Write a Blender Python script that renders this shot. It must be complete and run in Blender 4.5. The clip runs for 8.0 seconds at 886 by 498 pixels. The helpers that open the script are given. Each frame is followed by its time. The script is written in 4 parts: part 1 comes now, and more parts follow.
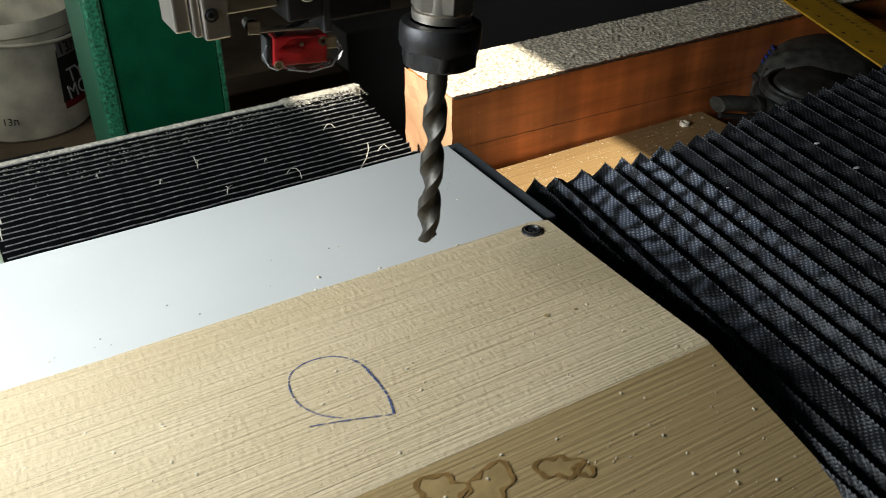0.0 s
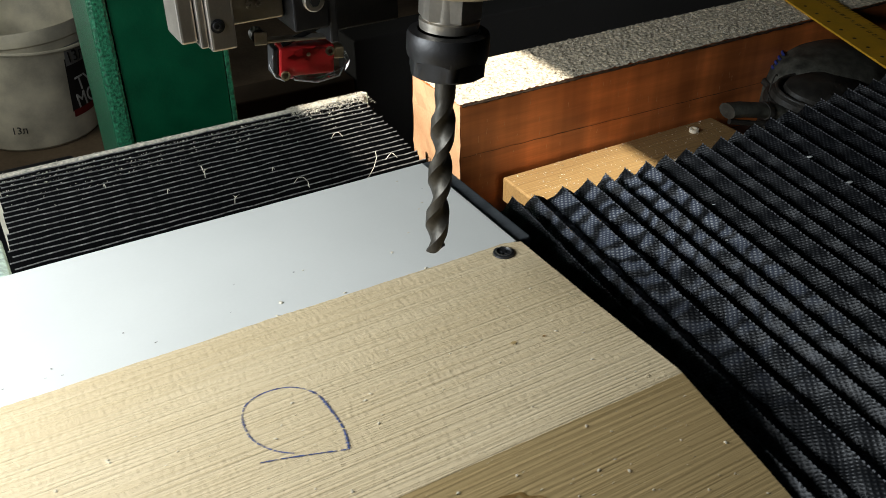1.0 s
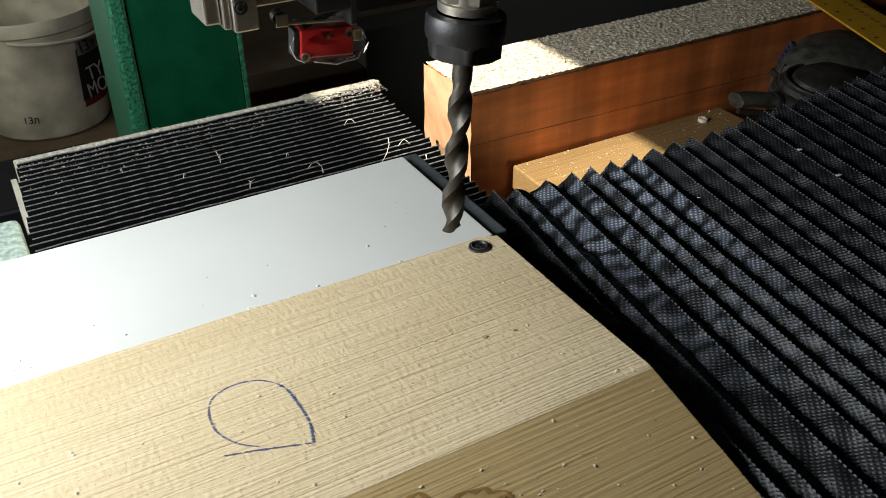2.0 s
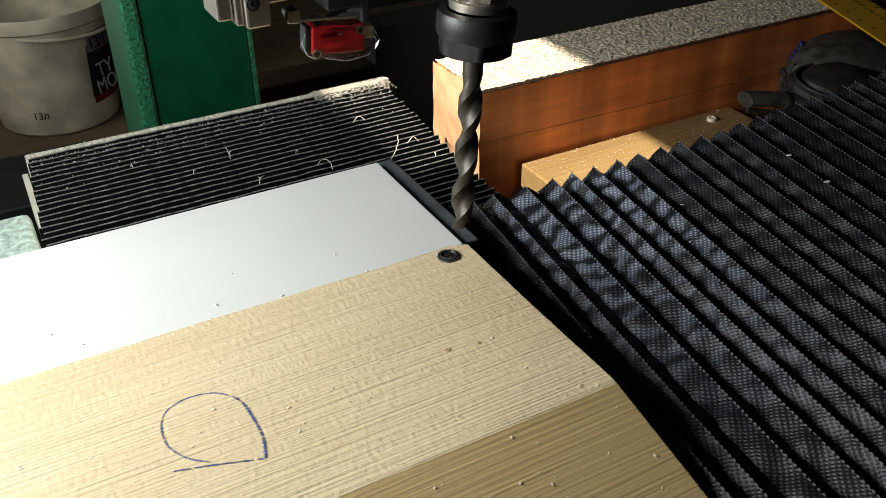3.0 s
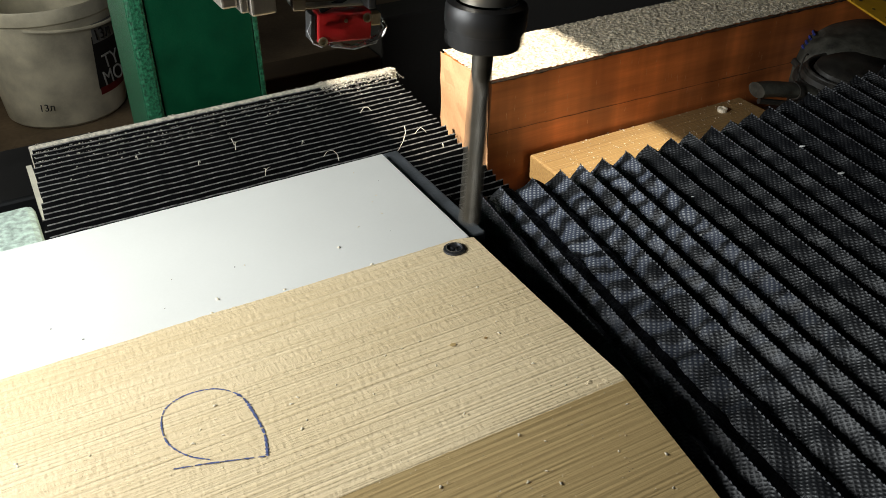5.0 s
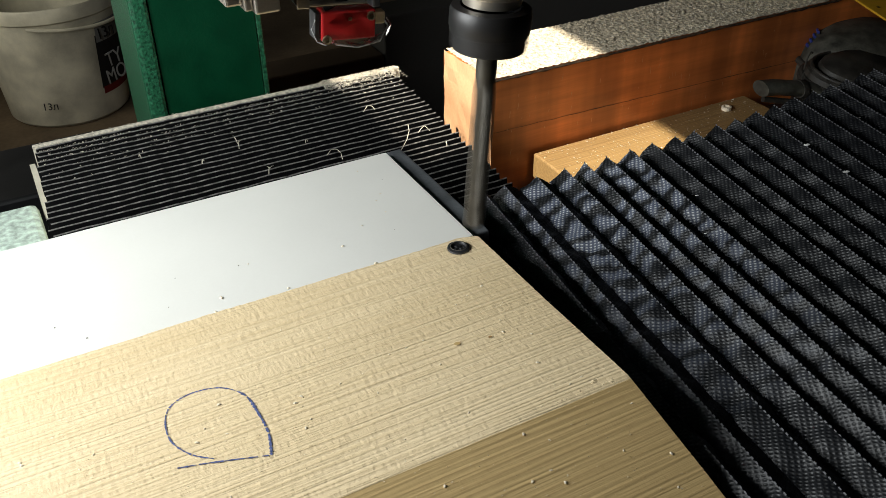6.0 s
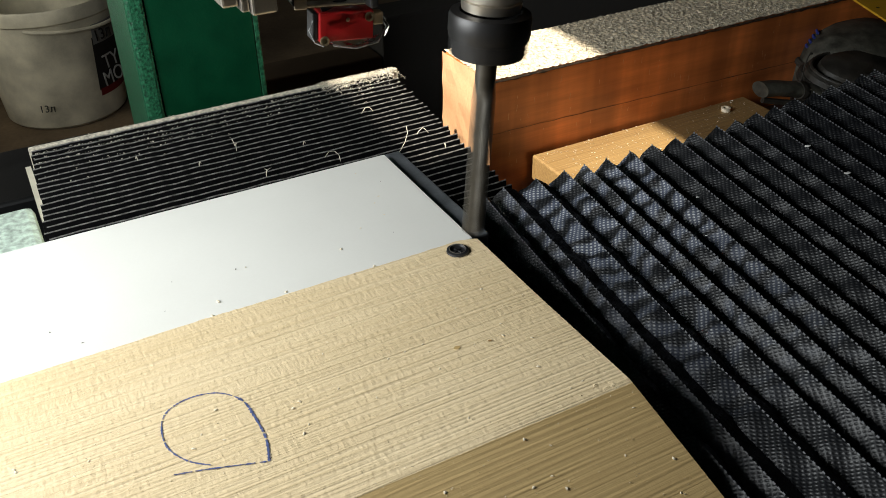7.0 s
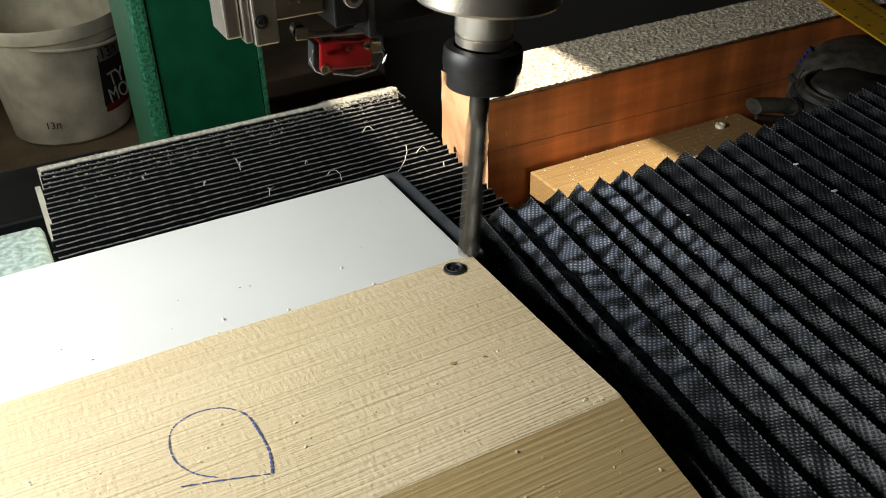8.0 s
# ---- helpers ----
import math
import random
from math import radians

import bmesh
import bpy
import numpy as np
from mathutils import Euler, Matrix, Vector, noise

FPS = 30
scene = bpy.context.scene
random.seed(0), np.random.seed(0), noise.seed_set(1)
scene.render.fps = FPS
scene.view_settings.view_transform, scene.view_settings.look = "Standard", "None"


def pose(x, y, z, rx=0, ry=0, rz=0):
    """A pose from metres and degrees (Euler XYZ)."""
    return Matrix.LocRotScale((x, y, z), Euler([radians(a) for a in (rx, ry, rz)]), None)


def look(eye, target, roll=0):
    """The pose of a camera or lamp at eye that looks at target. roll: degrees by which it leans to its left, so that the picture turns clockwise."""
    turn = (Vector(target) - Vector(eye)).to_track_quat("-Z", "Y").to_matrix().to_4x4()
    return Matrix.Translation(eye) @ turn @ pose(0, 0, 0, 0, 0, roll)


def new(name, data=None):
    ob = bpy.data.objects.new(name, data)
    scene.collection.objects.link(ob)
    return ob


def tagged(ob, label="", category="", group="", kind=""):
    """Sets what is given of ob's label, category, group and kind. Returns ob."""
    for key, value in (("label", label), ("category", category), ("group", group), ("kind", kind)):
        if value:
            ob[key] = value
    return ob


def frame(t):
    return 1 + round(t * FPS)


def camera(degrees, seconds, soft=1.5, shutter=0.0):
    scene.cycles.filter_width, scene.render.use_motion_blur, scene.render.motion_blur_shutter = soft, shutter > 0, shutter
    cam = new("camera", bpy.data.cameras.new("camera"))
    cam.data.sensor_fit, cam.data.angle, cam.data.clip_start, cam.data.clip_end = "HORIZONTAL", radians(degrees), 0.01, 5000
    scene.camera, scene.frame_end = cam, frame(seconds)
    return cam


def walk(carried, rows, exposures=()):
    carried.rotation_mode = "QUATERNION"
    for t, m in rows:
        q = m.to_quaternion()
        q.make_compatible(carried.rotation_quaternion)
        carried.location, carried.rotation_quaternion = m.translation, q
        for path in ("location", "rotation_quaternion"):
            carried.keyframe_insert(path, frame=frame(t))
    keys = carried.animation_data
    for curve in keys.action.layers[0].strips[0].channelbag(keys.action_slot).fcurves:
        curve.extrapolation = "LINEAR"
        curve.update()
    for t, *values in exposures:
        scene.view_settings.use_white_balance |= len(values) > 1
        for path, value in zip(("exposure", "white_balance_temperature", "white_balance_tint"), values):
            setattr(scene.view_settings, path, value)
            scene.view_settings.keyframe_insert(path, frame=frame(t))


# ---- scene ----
cam = camera(52.0, 8.0, soft=0.5, shutter=1.2)
PATH = [
    (0.0, pose(-0.20339, -0.36832, 0.30398, 56.860, 0.103, -30.200)),
    (0.5, pose(-0.20289, -0.36459, 0.30351, 57.004, 0.169, -29.679)),
    (1.0, pose(-0.20067, -0.36366, 0.30389, 57.213, 0.524, -29.841)),
    (1.5, pose(-0.20776, -0.36810, 0.30225, 57.007, 0.545, -29.723)),
    (3.0, pose(-0.21436, -0.37300, 0.30251, 56.785, 0.428, -28.896)),
    (3.5, pose(-0.21575, -0.37283, 0.29992, 56.732, 0.466, -28.738)),
    (4.0, pose(-0.21529, -0.37017, 0.29952, 56.574, 0.623, -28.573)),
    (4.5, pose(-0.21138, -0.36701, 0.29787, 56.406, 0.643, -28.577)),
    (6.0, pose(-0.21163, -0.36454, 0.29678, 56.221, 0.736, -28.382)),
    (6.5, pose(-0.21052, -0.36228, 0.29401, 56.235, 0.816, -28.412)),
    (7.0, pose(-0.21011, -0.36042, 0.29477, 56.315, 0.761, -28.542)),
    (7.5, pose(-0.21066, -0.36751, 0.30419, 56.552, 0.899, -28.683)),
    (8.0, pose(-0.21295, -0.37369, 0.30844, 57.029, 1.049, -28.496)),
]
walk(cam, PATH, [(0.0, 1.10, 5900, 7), (3.0, 1.23, 6200, 8), (8.0, 1.20, 6300, 8)])

# ---- light ----
SUN_DIR = Vector((1.0, 0.0, -1.25)).normalized()
world = bpy.data.worlds.new("world")
scene.world = world
world.use_nodes = True
wn = world.node_tree
sky = wn.nodes.new("ShaderNodeTexSky")
sky.sky_type = "NISHITA"
sky.sun_disc = False
sky.sun_elevation = math.asin(-SUN_DIR.z)
sky.sun_rotation = math.atan2(-SUN_DIR.x, -SUN_DIR.y)
wn.links.new(sky.outputs["Color"], wn.nodes["Background"].inputs["Color"])
wn.nodes["Background"].inputs["Strength"].default_value = 0.12

sun = new("sun", bpy.data.lights.new("sun", "SUN"))
sun.data.energy = 5.0
sun.data.angle = radians(0.6)
sun.data.color = (1.0, 0.9, 0.76)
sun.matrix_world = look((0, 0, 3), Vector((0, 0, 3)) + SUN_DIR)

# daylight in the opening of the side window
WALL_X = -0.50
WIN_Y, WIN_Z = (-0.10, 0.32), (0.15, 0.41)
# unseen slot above the window opening, placed so the sun lands on the beam
SUN_SLOT_Y, SUN_SLOT_Z = (0.235, 0.475), (0.672, 1.165)
day = new("window_daylight", bpy.data.lights.new("window_daylight", "AREA"))
day.data.shape = "RECTANGLE"
day.data.size, day.data.size_y = WIN_Z[1] - WIN_Z[0] - 0.02, WIN_Y[1] - WIN_Y[0] - 0.02
day.data.energy = 3.4
day.data.color = (0.99, 1.0, 0.98)
day.matrix_world = Matrix.Translation((WALL_X - 0.03, sum(WIN_Y) / 2, sum(WIN_Z) / 2)) @ Euler((0, radians(-90), 0)).to_matrix().to_4x4()
# added fill lamp for the bucket, in an unseen, smaller opening further back
FILL_Y, FILL_Z = (0.95, 1.45), (-0.15, 0.35)
fill_lamp = new("window_daylight", bpy.data.lights.new("bucket_fill", "AREA"))
fill_lamp.data.shape = "RECTANGLE"
fill_lamp.data.size, fill_lamp.data.size_y = FILL_Z[1] - FILL_Z[0] - 0.02, FILL_Y[1] - FILL_Y[0] - 0.02
fill_lamp.data.energy = 0.95
fill_lamp.data.color = (1.0, 0.94, 0.8)
fill_lamp.matrix_world = Matrix.Translation((WALL_X - 0.03, sum(FILL_Y) / 2, sum(FILL_Z) / 2)) @ Euler((0, radians(-90), 0)).to_matrix().to_4x4()
scene.view_settings.exposure = 1.3


# ---- materials ----
def mat(name, base, rough=0.6, metal=0.0, var=0.25, scale=20.0, stretch=(1, 1, 1), bump=0.1, bump_scale=200.0, spec=0.5, coat=0.0, alt=None, fine=0.12):
    """A surface with variation at two scales and a fine relief."""
    m = bpy.data.materials.new(name)
    m.use_nodes = True
    nt = m.node_tree
    bsdf = nt.nodes["Principled BSDF"]
    bsdf.inputs["Roughness"].default_value = rough
    bsdf.inputs["Metallic"].default_value = metal
    bsdf.inputs["Specular IOR Level"].default_value = spec
    bsdf.inputs["Coat Weight"].default_value = coat
    tc = nt.nodes.new("ShaderNodeTexCoord")
    mp = nt.nodes.new("ShaderNodeMapping")
    mp.inputs["Scale"].default_value = stretch
    nt.links.new(tc.outputs["Object"], mp.inputs["Vector"])
    n1 = nt.nodes.new("ShaderNodeTexNoise")
    n1.inputs["Scale"].default_value = scale
    n1.inputs["Detail"].default_value = 6
    n2 = nt.nodes.new("ShaderNodeTexNoise")
    n2.inputs["Scale"].default_value = bump_scale
    n2.inputs["Detail"].default_value = 4
    for n in (n1, n2):
        nt.links.new(mp.outputs["Vector"], n.inputs["Vector"])
    ramp = nt.nodes.new("ShaderNodeValToRGB")
    ramp.color_ramp.elements[0].position, ramp.color_ramp.elements[1].position = 0.3, 0.7
    lo = alt if alt else tuple(c * (1 - var) for c in base)
    ramp.color_ramp.elements[0].color = (*lo, 1)
    ramp.color_ramp.elements[1].color = (*(min(1, c * (1 + var * 0.5)) for c in base), 1)
    nt.links.new(n1.outputs["Fac"], ramp.inputs["Fac"])
    mul = nt.nodes.new("ShaderNodeMix")
    mul.data_type, mul.blend_type = "RGBA", "OVERLAY"
    mul.inputs["Factor"].default_value = fine
    nt.links.new(ramp.outputs["Color"], mul.inputs["A"])
    nt.links.new(n2.outputs["Fac"], mul.inputs["B"])
    nt.links.new(mul.outputs["Result"], bsdf.inputs["Base Color"])
    rr = nt.nodes.new("ShaderNodeMapRange")
    rr.inputs["To Min"].default_value, rr.inputs["To Max"].default_value = max(0.02, rough - 0.1), min(1, rough + 0.1)
    nt.links.new(n1.outputs["Fac"], rr.inputs["Value"])
    nt.links.new(rr.outputs["Result"], bsdf.inputs["Roughness"])
    b = nt.nodes.new("ShaderNodeBump")
    b.inputs["Strength"].default_value = bump
    b.inputs["Distance"].default_value = 0.001
    nt.links.new(n2.outputs["Fac"], b.inputs["Height"])
    nt.links.new(b.outputs["Normal"], bsdf.inputs["Normal"])
    return m


def pine(name, light, dark, ripple=0.35, grain=1.0, bands="Y", saw_tone=0.12, relief=0.55):
    """Sawn softwood: growth lines along x, saw ripple across, blotches."""
    m = bpy.data.materials.new(name)
    m.use_nodes = True
    nt = m.node_tree
    ln = nt.links.new
    bsdf = nt.nodes["Principled BSDF"]
    tc = nt.nodes.new("ShaderNodeTexCoord")

    def mapped(sc):
        q = nt.nodes.new("ShaderNodeMapping")
        q.inputs["Scale"].default_value = sc
        ln(tc.outputs["Object"], q.inputs["Vector"])
        return q.outputs["Vector"]

    def noise_at(vec, sc, det=4):
        q = nt.nodes.new("ShaderNodeTexNoise")
        q.inputs["Scale"].default_value, q.inputs["Detail"].default_value = sc, det
        ln(vec, q.inputs["Vector"])
        return q.outputs["Fac"]

    wave = nt.nodes.new("ShaderNodeTexWave")
    wave.bands_direction = bands
    for key, value in (("Scale", 125.0), ("Distortion", 7.0), ("Detail", 4.0), ("Detail Scale", 1.4)):
        wave.inputs[key].default_value = value
    ln(mapped((0.06, 1, 1) if bands == "Z" else (0.06, 1, 0.6)), wave.inputs["Vector"])
    fibre = noise_at(mapped((7, 480, 400)), 1.0, 3)
    blot = noise_at(mapped((5, 14, 10)), 1.0, 5)
    saw = noise_at(mapped((430, 165, 120)), 1.0, 5)

    def math_node(op, a, b):
        q = nt.nodes.new("ShaderNodeMath")
        q.operation = op
        for k, v in ((0, a), (1, b)):
            if isinstance(v, float):
                q.inputs[k].default_value = v
            else:
                ln(v, q.inputs[k])
        return q.outputs[0]

    tone = math_node("ADD", math_node("MULTIPLY", wave.outputs["Fac"], 0.06 * grain), math_node("MULTIPLY", fibre, 0.40 * grain))
    tone = math_node("ADD", tone, math_node("MULTIPLY", blot, 0.55))
    tone = math_node("ADD", tone, math_node("MULTIPLY", saw, saw_tone))
    tone = math_node("SUBTRACT", tone, 0.20)
    ramp = nt.nodes.new("ShaderNodeValToRGB")
    ramp.color_ramp.elements[0].color = (*light, 1)
    ramp.color_ramp.elements[1].color = (*dark, 1)
    ramp.color_ramp.elements[0].position, ramp.color_ramp.elements[1].position = 0.1, 0.85
    ln(tone, ramp.inputs["Fac"])
    ln(ramp.outputs["Color"], bsdf.inputs["Base Color"])
    bsdf.inputs["Roughness"].default_value = 0.55
    bsdf.inputs["Specular IOR Level"].default_value = 0.4
    height = math_node("ADD", math_node("MULTIPLY", saw, ripple), math_node("MULTIPLY", fibre, 1.35))
    height = math_node("ADD", height, math_node("MULTIPLY", wave.outputs["Fac"], 0.16))
    b = nt.nodes.new("ShaderNodeBump")
    b.inputs["Strength"].default_value, b.inputs["Distance"].default_value = relief, 0.0007
    ln(height, b.inputs["Height"])
    ln(b.outputs["Normal"], bsdf.inputs["Normal"])
    return m


def cloth(name, lit_spots=False):
    """Dark twill with a light check of about two millimetres, worn in blotches."""
    m = bpy.data.materials.new(name)
    m.use_nodes = True
    nt = m.node_tree
    ln = nt.links.new
    bsdf = nt.nodes["Principled BSDF"]
    tc = nt.nodes.new("ShaderNodeTexCoord")
    waves = []
    for ang, pitch in ((52, 150.0), (-33, 112.0)):
        q = nt.nodes.new("ShaderNodeMapping")
        q.inputs["Rotation"].default_value = (0, 0, radians(ang))
        ln(tc.outputs["UV"], q.inputs["Vector"])
        w = nt.nodes.new("ShaderNodeTexWave")
        w.bands_direction = "X"
        for key, value in (("Scale", pitch), ("Distortion", 1.1), ("Detail", 2.0), ("Detail Scale", 2.0)):
            w.inputs[key].default_value = value
        ln(q.outputs["Vector"], w.inputs["Vector"])
        waves.append(w.outputs["Fac"])
    mul = nt.nodes.new("ShaderNodeMath")
    mul.operation = "MULTIPLY"
    ln(waves[0], mul.inputs[0]), ln(waves[1], mul.inputs[1])
    wear = nt.nodes.new("ShaderNodeTexNoise")
    wear.inputs["Scale"].default_value, wear.inputs["Detail"].default_value = 45.0, 3.0
    ln(tc.outputs["Object"], wear.inputs["Vector"])
    wr = nt.nodes.new("ShaderNodeMapRange")
    for key, value in (("From Min", 0.35), ("From Max", 0.75), ("To Min", 0.45), ("To Max", 1.0)):
        wr.inputs[key].default_value = value
    ln(wear.outputs["Fac"], wr.inputs["Value"])
    m2 = nt.nodes.new("ShaderNodeMath")
    m2.operation = "MULTIPLY"
    ln(mul.outputs[0], m2.inputs[0]), ln(wr.outputs["Result"], m2.inputs[1])
    ramp = nt.nodes.new("ShaderNodeValToRGB")
    ramp.color_ramp.elements[0].color = (0.003, 0.0035, 0.005, 1)
    ramp.color_ramp.elements[1].color = (0.020, 0.0207, 0.0213, 1)
    ramp.color_ramp.elements[0].position, ramp.color_ramp.elements[1].position = 0.14, 0.60
    ln(m2.outputs[0], ramp.inputs["Fac"])
    colour = ramp.outputs["Color"]
    if lit_spots:
        # pale spots along the pleat, a finger's width apart: painted light on puckers
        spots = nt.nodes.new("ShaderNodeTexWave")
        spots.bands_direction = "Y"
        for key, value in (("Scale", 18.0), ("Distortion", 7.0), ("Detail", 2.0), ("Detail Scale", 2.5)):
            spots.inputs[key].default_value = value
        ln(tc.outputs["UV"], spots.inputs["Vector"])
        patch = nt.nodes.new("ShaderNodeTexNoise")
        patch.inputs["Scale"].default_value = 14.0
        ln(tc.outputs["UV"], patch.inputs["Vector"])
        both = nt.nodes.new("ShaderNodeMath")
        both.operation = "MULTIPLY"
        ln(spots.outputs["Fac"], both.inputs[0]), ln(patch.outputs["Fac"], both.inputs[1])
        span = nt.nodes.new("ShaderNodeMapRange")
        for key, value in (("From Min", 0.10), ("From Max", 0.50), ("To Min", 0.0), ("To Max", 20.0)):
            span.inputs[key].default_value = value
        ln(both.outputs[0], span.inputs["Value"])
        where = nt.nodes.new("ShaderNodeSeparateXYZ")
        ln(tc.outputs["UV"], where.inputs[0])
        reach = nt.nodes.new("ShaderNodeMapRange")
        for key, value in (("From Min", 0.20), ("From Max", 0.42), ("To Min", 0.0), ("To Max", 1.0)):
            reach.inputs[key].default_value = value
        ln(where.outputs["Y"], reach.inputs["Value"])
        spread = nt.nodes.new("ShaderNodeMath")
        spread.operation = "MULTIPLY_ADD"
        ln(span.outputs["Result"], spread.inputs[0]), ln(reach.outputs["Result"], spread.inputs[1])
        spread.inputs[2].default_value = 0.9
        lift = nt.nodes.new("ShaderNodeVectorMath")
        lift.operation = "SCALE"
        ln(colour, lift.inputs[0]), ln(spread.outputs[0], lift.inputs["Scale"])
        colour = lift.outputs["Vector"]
    ln(colour, bsdf.inputs["Base Color"])
    bsdf.inputs["Roughness"].default_value = 0.48
    bsdf.inputs["Specular IOR Level"].default_value = 0.42
    b = nt.nodes.new("ShaderNodeBump")
    b.inputs["Strength"].default_value, b.inputs["Distance"].default_value = 0.6, 0.0005
    ln(mul.outputs[0], b.inputs["Height"])
    ln(b.outputs["Normal"], bsdf.inputs["Normal"])
    return m


def light_streaks(m):
    """Reflected light painted as streaks down the face, with pale scratches."""
    nt = m.node_tree
    bsdf = nt.nodes["Principled BSDF"]
    old = bsdf.inputs["Base Color"].links[0].from_socket
    tc = nt.nodes.new("ShaderNodeTexCoord")
    for stretch, low, high, lo, hi in (((1.0, 1.0, 0.05), 0.40, 0.68, 0.66, 1.45), ((0.3, 1.0, 3.0), 0.35, 0.75, 0.7, 1.3)):
        q = nt.nodes.new("ShaderNodeMapping")
        q.inputs["Scale"].default_value = stretch
        nt.links.new(tc.outputs["Object"], q.inputs["Vector"])
        n = nt.nodes.new("ShaderNodeTexNoise")
        n.inputs["Scale"].default_value, n.inputs["Detail"].default_value = 17.0, 4.0
        nt.links.new(q.outputs["Vector"], n.inputs["Vector"])
        r = nt.nodes.new("ShaderNodeMapRange")
        for key, value in (("From Min", low), ("From Max", high), ("To Min", lo), ("To Max", hi)):
            r.inputs[key].default_value = value
        nt.links.new(n.outputs["Fac"], r.inputs["Value"])
        v = nt.nodes.new("ShaderNodeVectorMath")
        v.operation = "SCALE"
        nt.links.new(old, v.inputs[0])
        nt.links.new(r.outputs["Result"], v.inputs["Scale"])
        old = v.outputs["Vector"]
    nt.links.new(old, bsdf.inputs["Base Color"])
    bsdf.inputs["Coat Weight"].default_value = 0.4
    bsdf.inputs["Coat Roughness"].default_value = 0.25


PINE = pine("pale_pine", (0.79, 0.645, 0.42), (0.56, 0.415, 0.215), grain=1.3, ripple=0.62, saw_tone=0.09, relief=1.35)
SLOPE = pine("shaded_amber_pine", (0.58, 0.42, 0.195), (0.36, 0.235, 0.09), ripple=0.35, grain=1.2, relief=0.6)
BEAM = pine("orange_stained_wood", (0.64, 0.19, 0.044), (0.36, 0.085, 0.018), ripple=0.02, grain=0.7, bands="Z", saw_tone=0.0, relief=0.15)
BEAM_END = pine("beam_end_grain", (0.60, 0.36, 0.20), (0.36, 0.18, 0.08), ripple=0.1)
OLDWOOD = pine("dusty_board", (0.40, 0.26, 0.10), (0.14, 0.075, 0.026), ripple=0.4, grain=1.7, relief=1.0)
light_streaks(BEAM)
SCRATCH = mat("scratched_stain", (0.62, 0.30, 0.12), 0.6, var=0.3, scale=300)
SHADE_CRACK = mat("shade_and_crack_brown", (0.075, 0.045, 0.024), 0.9, var=0.8, scale=220, bump=0.8, bump_scale=700, fine=0.4)
LAMINATE = mat("white_laminate", (0.69, 0.682, 0.635), 0.32, var=0.06, scale=8, bump=0.03, bump_scale=600, fine=0.04)
CLOTH = cloth("dark_checked_cloth")
CLOTH_LIT = cloth("lit_checked_cloth", True)
THREAD = mat("grey_thread", (0.085, 0.088, 0.094), 0.8)
RUBBER = mat("black_rubber", (0.0028, 0.0028, 0.0032), 0.6, var=0.5, scale=60, bump=0.4, bump_scale=900, fine=0.3, spec=0.12)
WORN_RUBBER = mat("worn_dusty_rubber", (0.21, 0.20, 0.185), 0.6, var=0.95, scale=160, bump=0.5, bump_scale=900, fine=0.4)
DUST = mat("sawdust", (0.68, 0.62, 0.50), 0.95, var=0.5, scale=300, bump=0.8, bump_scale=1500)
CRUST = mat("sawdust_crust", (0.72, 0.61, 0.44), 0.95, var=0.6, scale=240, bump=0.5, bump_scale=1100, fine=0.2)
CHIP = mat("wood_chip", (0.86, 0.76, 0.57), 0.8, var=0.3, scale=200)
CHIP_DARK = mat("dark_chip", (0.10, 0.08, 0.06), 0.8, var=0.3, scale=200)
GREEN = mat("green_hammered_paint", (0.0008, 0.045, 0.017), 0.45, var=0.25, scale=30, bump=0.25, bump_scale=420, fine=0.1, spec=0.3)
# column flanges in a paler green, with the side light in the colour
GREEN_LIT = mat("lit_green_paint", (0.022, 0.130, 0.062), 0.36, var=0.8, scale=330, bump=0.9, bump_scale=420, fine=0.3)
# green enamel whitened: the glare on the casting is in its colour
GREEN_BASE = mat("glare_green_enamel", (0.62, 0.74, 0.64), 0.35, var=0.5, scale=170, bump=0.25, bump_scale=500, fine=0.3)
STEEL = mat("ground_steel", (0.46, 0.42, 0.355), 0.34, 0.9, var=0.12, scale=40, bump=0.1, bump_scale=700)
BAR = mat("blue_grey_steel", (0.085, 0.092, 0.098), 0.5, 0.0, var=0.4, scale=60, bump=0.15, bump_scale=500, fine=0.3)
STEEL_DARK = mat("blued_steel", (0.085, 0.085, 0.09), 0.36, 0.8, var=0.3, scale=50, bump=0.1, bump_scale=600)
CARBIDE = mat("used_carbide", (0.065, 0.058, 0.046), 0.46, 0.6, var=0.45, scale=140, bump=0.15, bump_scale=900)
BLACK_OXIDE = mat("black_oxide", (0.022, 0.021, 0.021), 0.42, 0.5, var=0.3, scale=80, bump=0.12, bump_scale=700)
BLACK_PAINT = mat("black_paint", (0.012, 0.012, 0.013), 0.5, var=0.3, scale=30)
RED = mat("red_plastic", (0.40, 0.010, 0.012), 0.4, var=0.12, scale=120, bump=0.08, bump_scale=1200)
BRASS = mat("brass", (0.5, 0.42, 0.28), 0.35, 0.9, var=0.2, scale=200)
WHITE_PLASTIC = mat("dirty_white_plastic", (0.74, 0.69, 0.54), 0.5, var=0.42, scale=14, bump=0.05, bump_scale=300)
GREY_PLASTIC = mat("grey_plastic", (0.25, 0.25, 0.24), 0.5)
LABEL_BLACK = mat("black_label", (0.015, 0.015, 0.017), 0.5)
LABEL_RED = mat("red_label", (0.22, 0.012, 0.014), 0.5)
LABEL_WHITE = mat("white_print", (0.62, 0.62, 0.6), 0.5, var=0.1)
YELLOW = mat("yellow_rule", (0.62, 0.34, 0.02), 0.45, var=0.2, scale=30, bump=0.05)
INK = mat("blue_ink", (0.085, 0.11, 0.25), 0.8, var=0.6, scale=500)
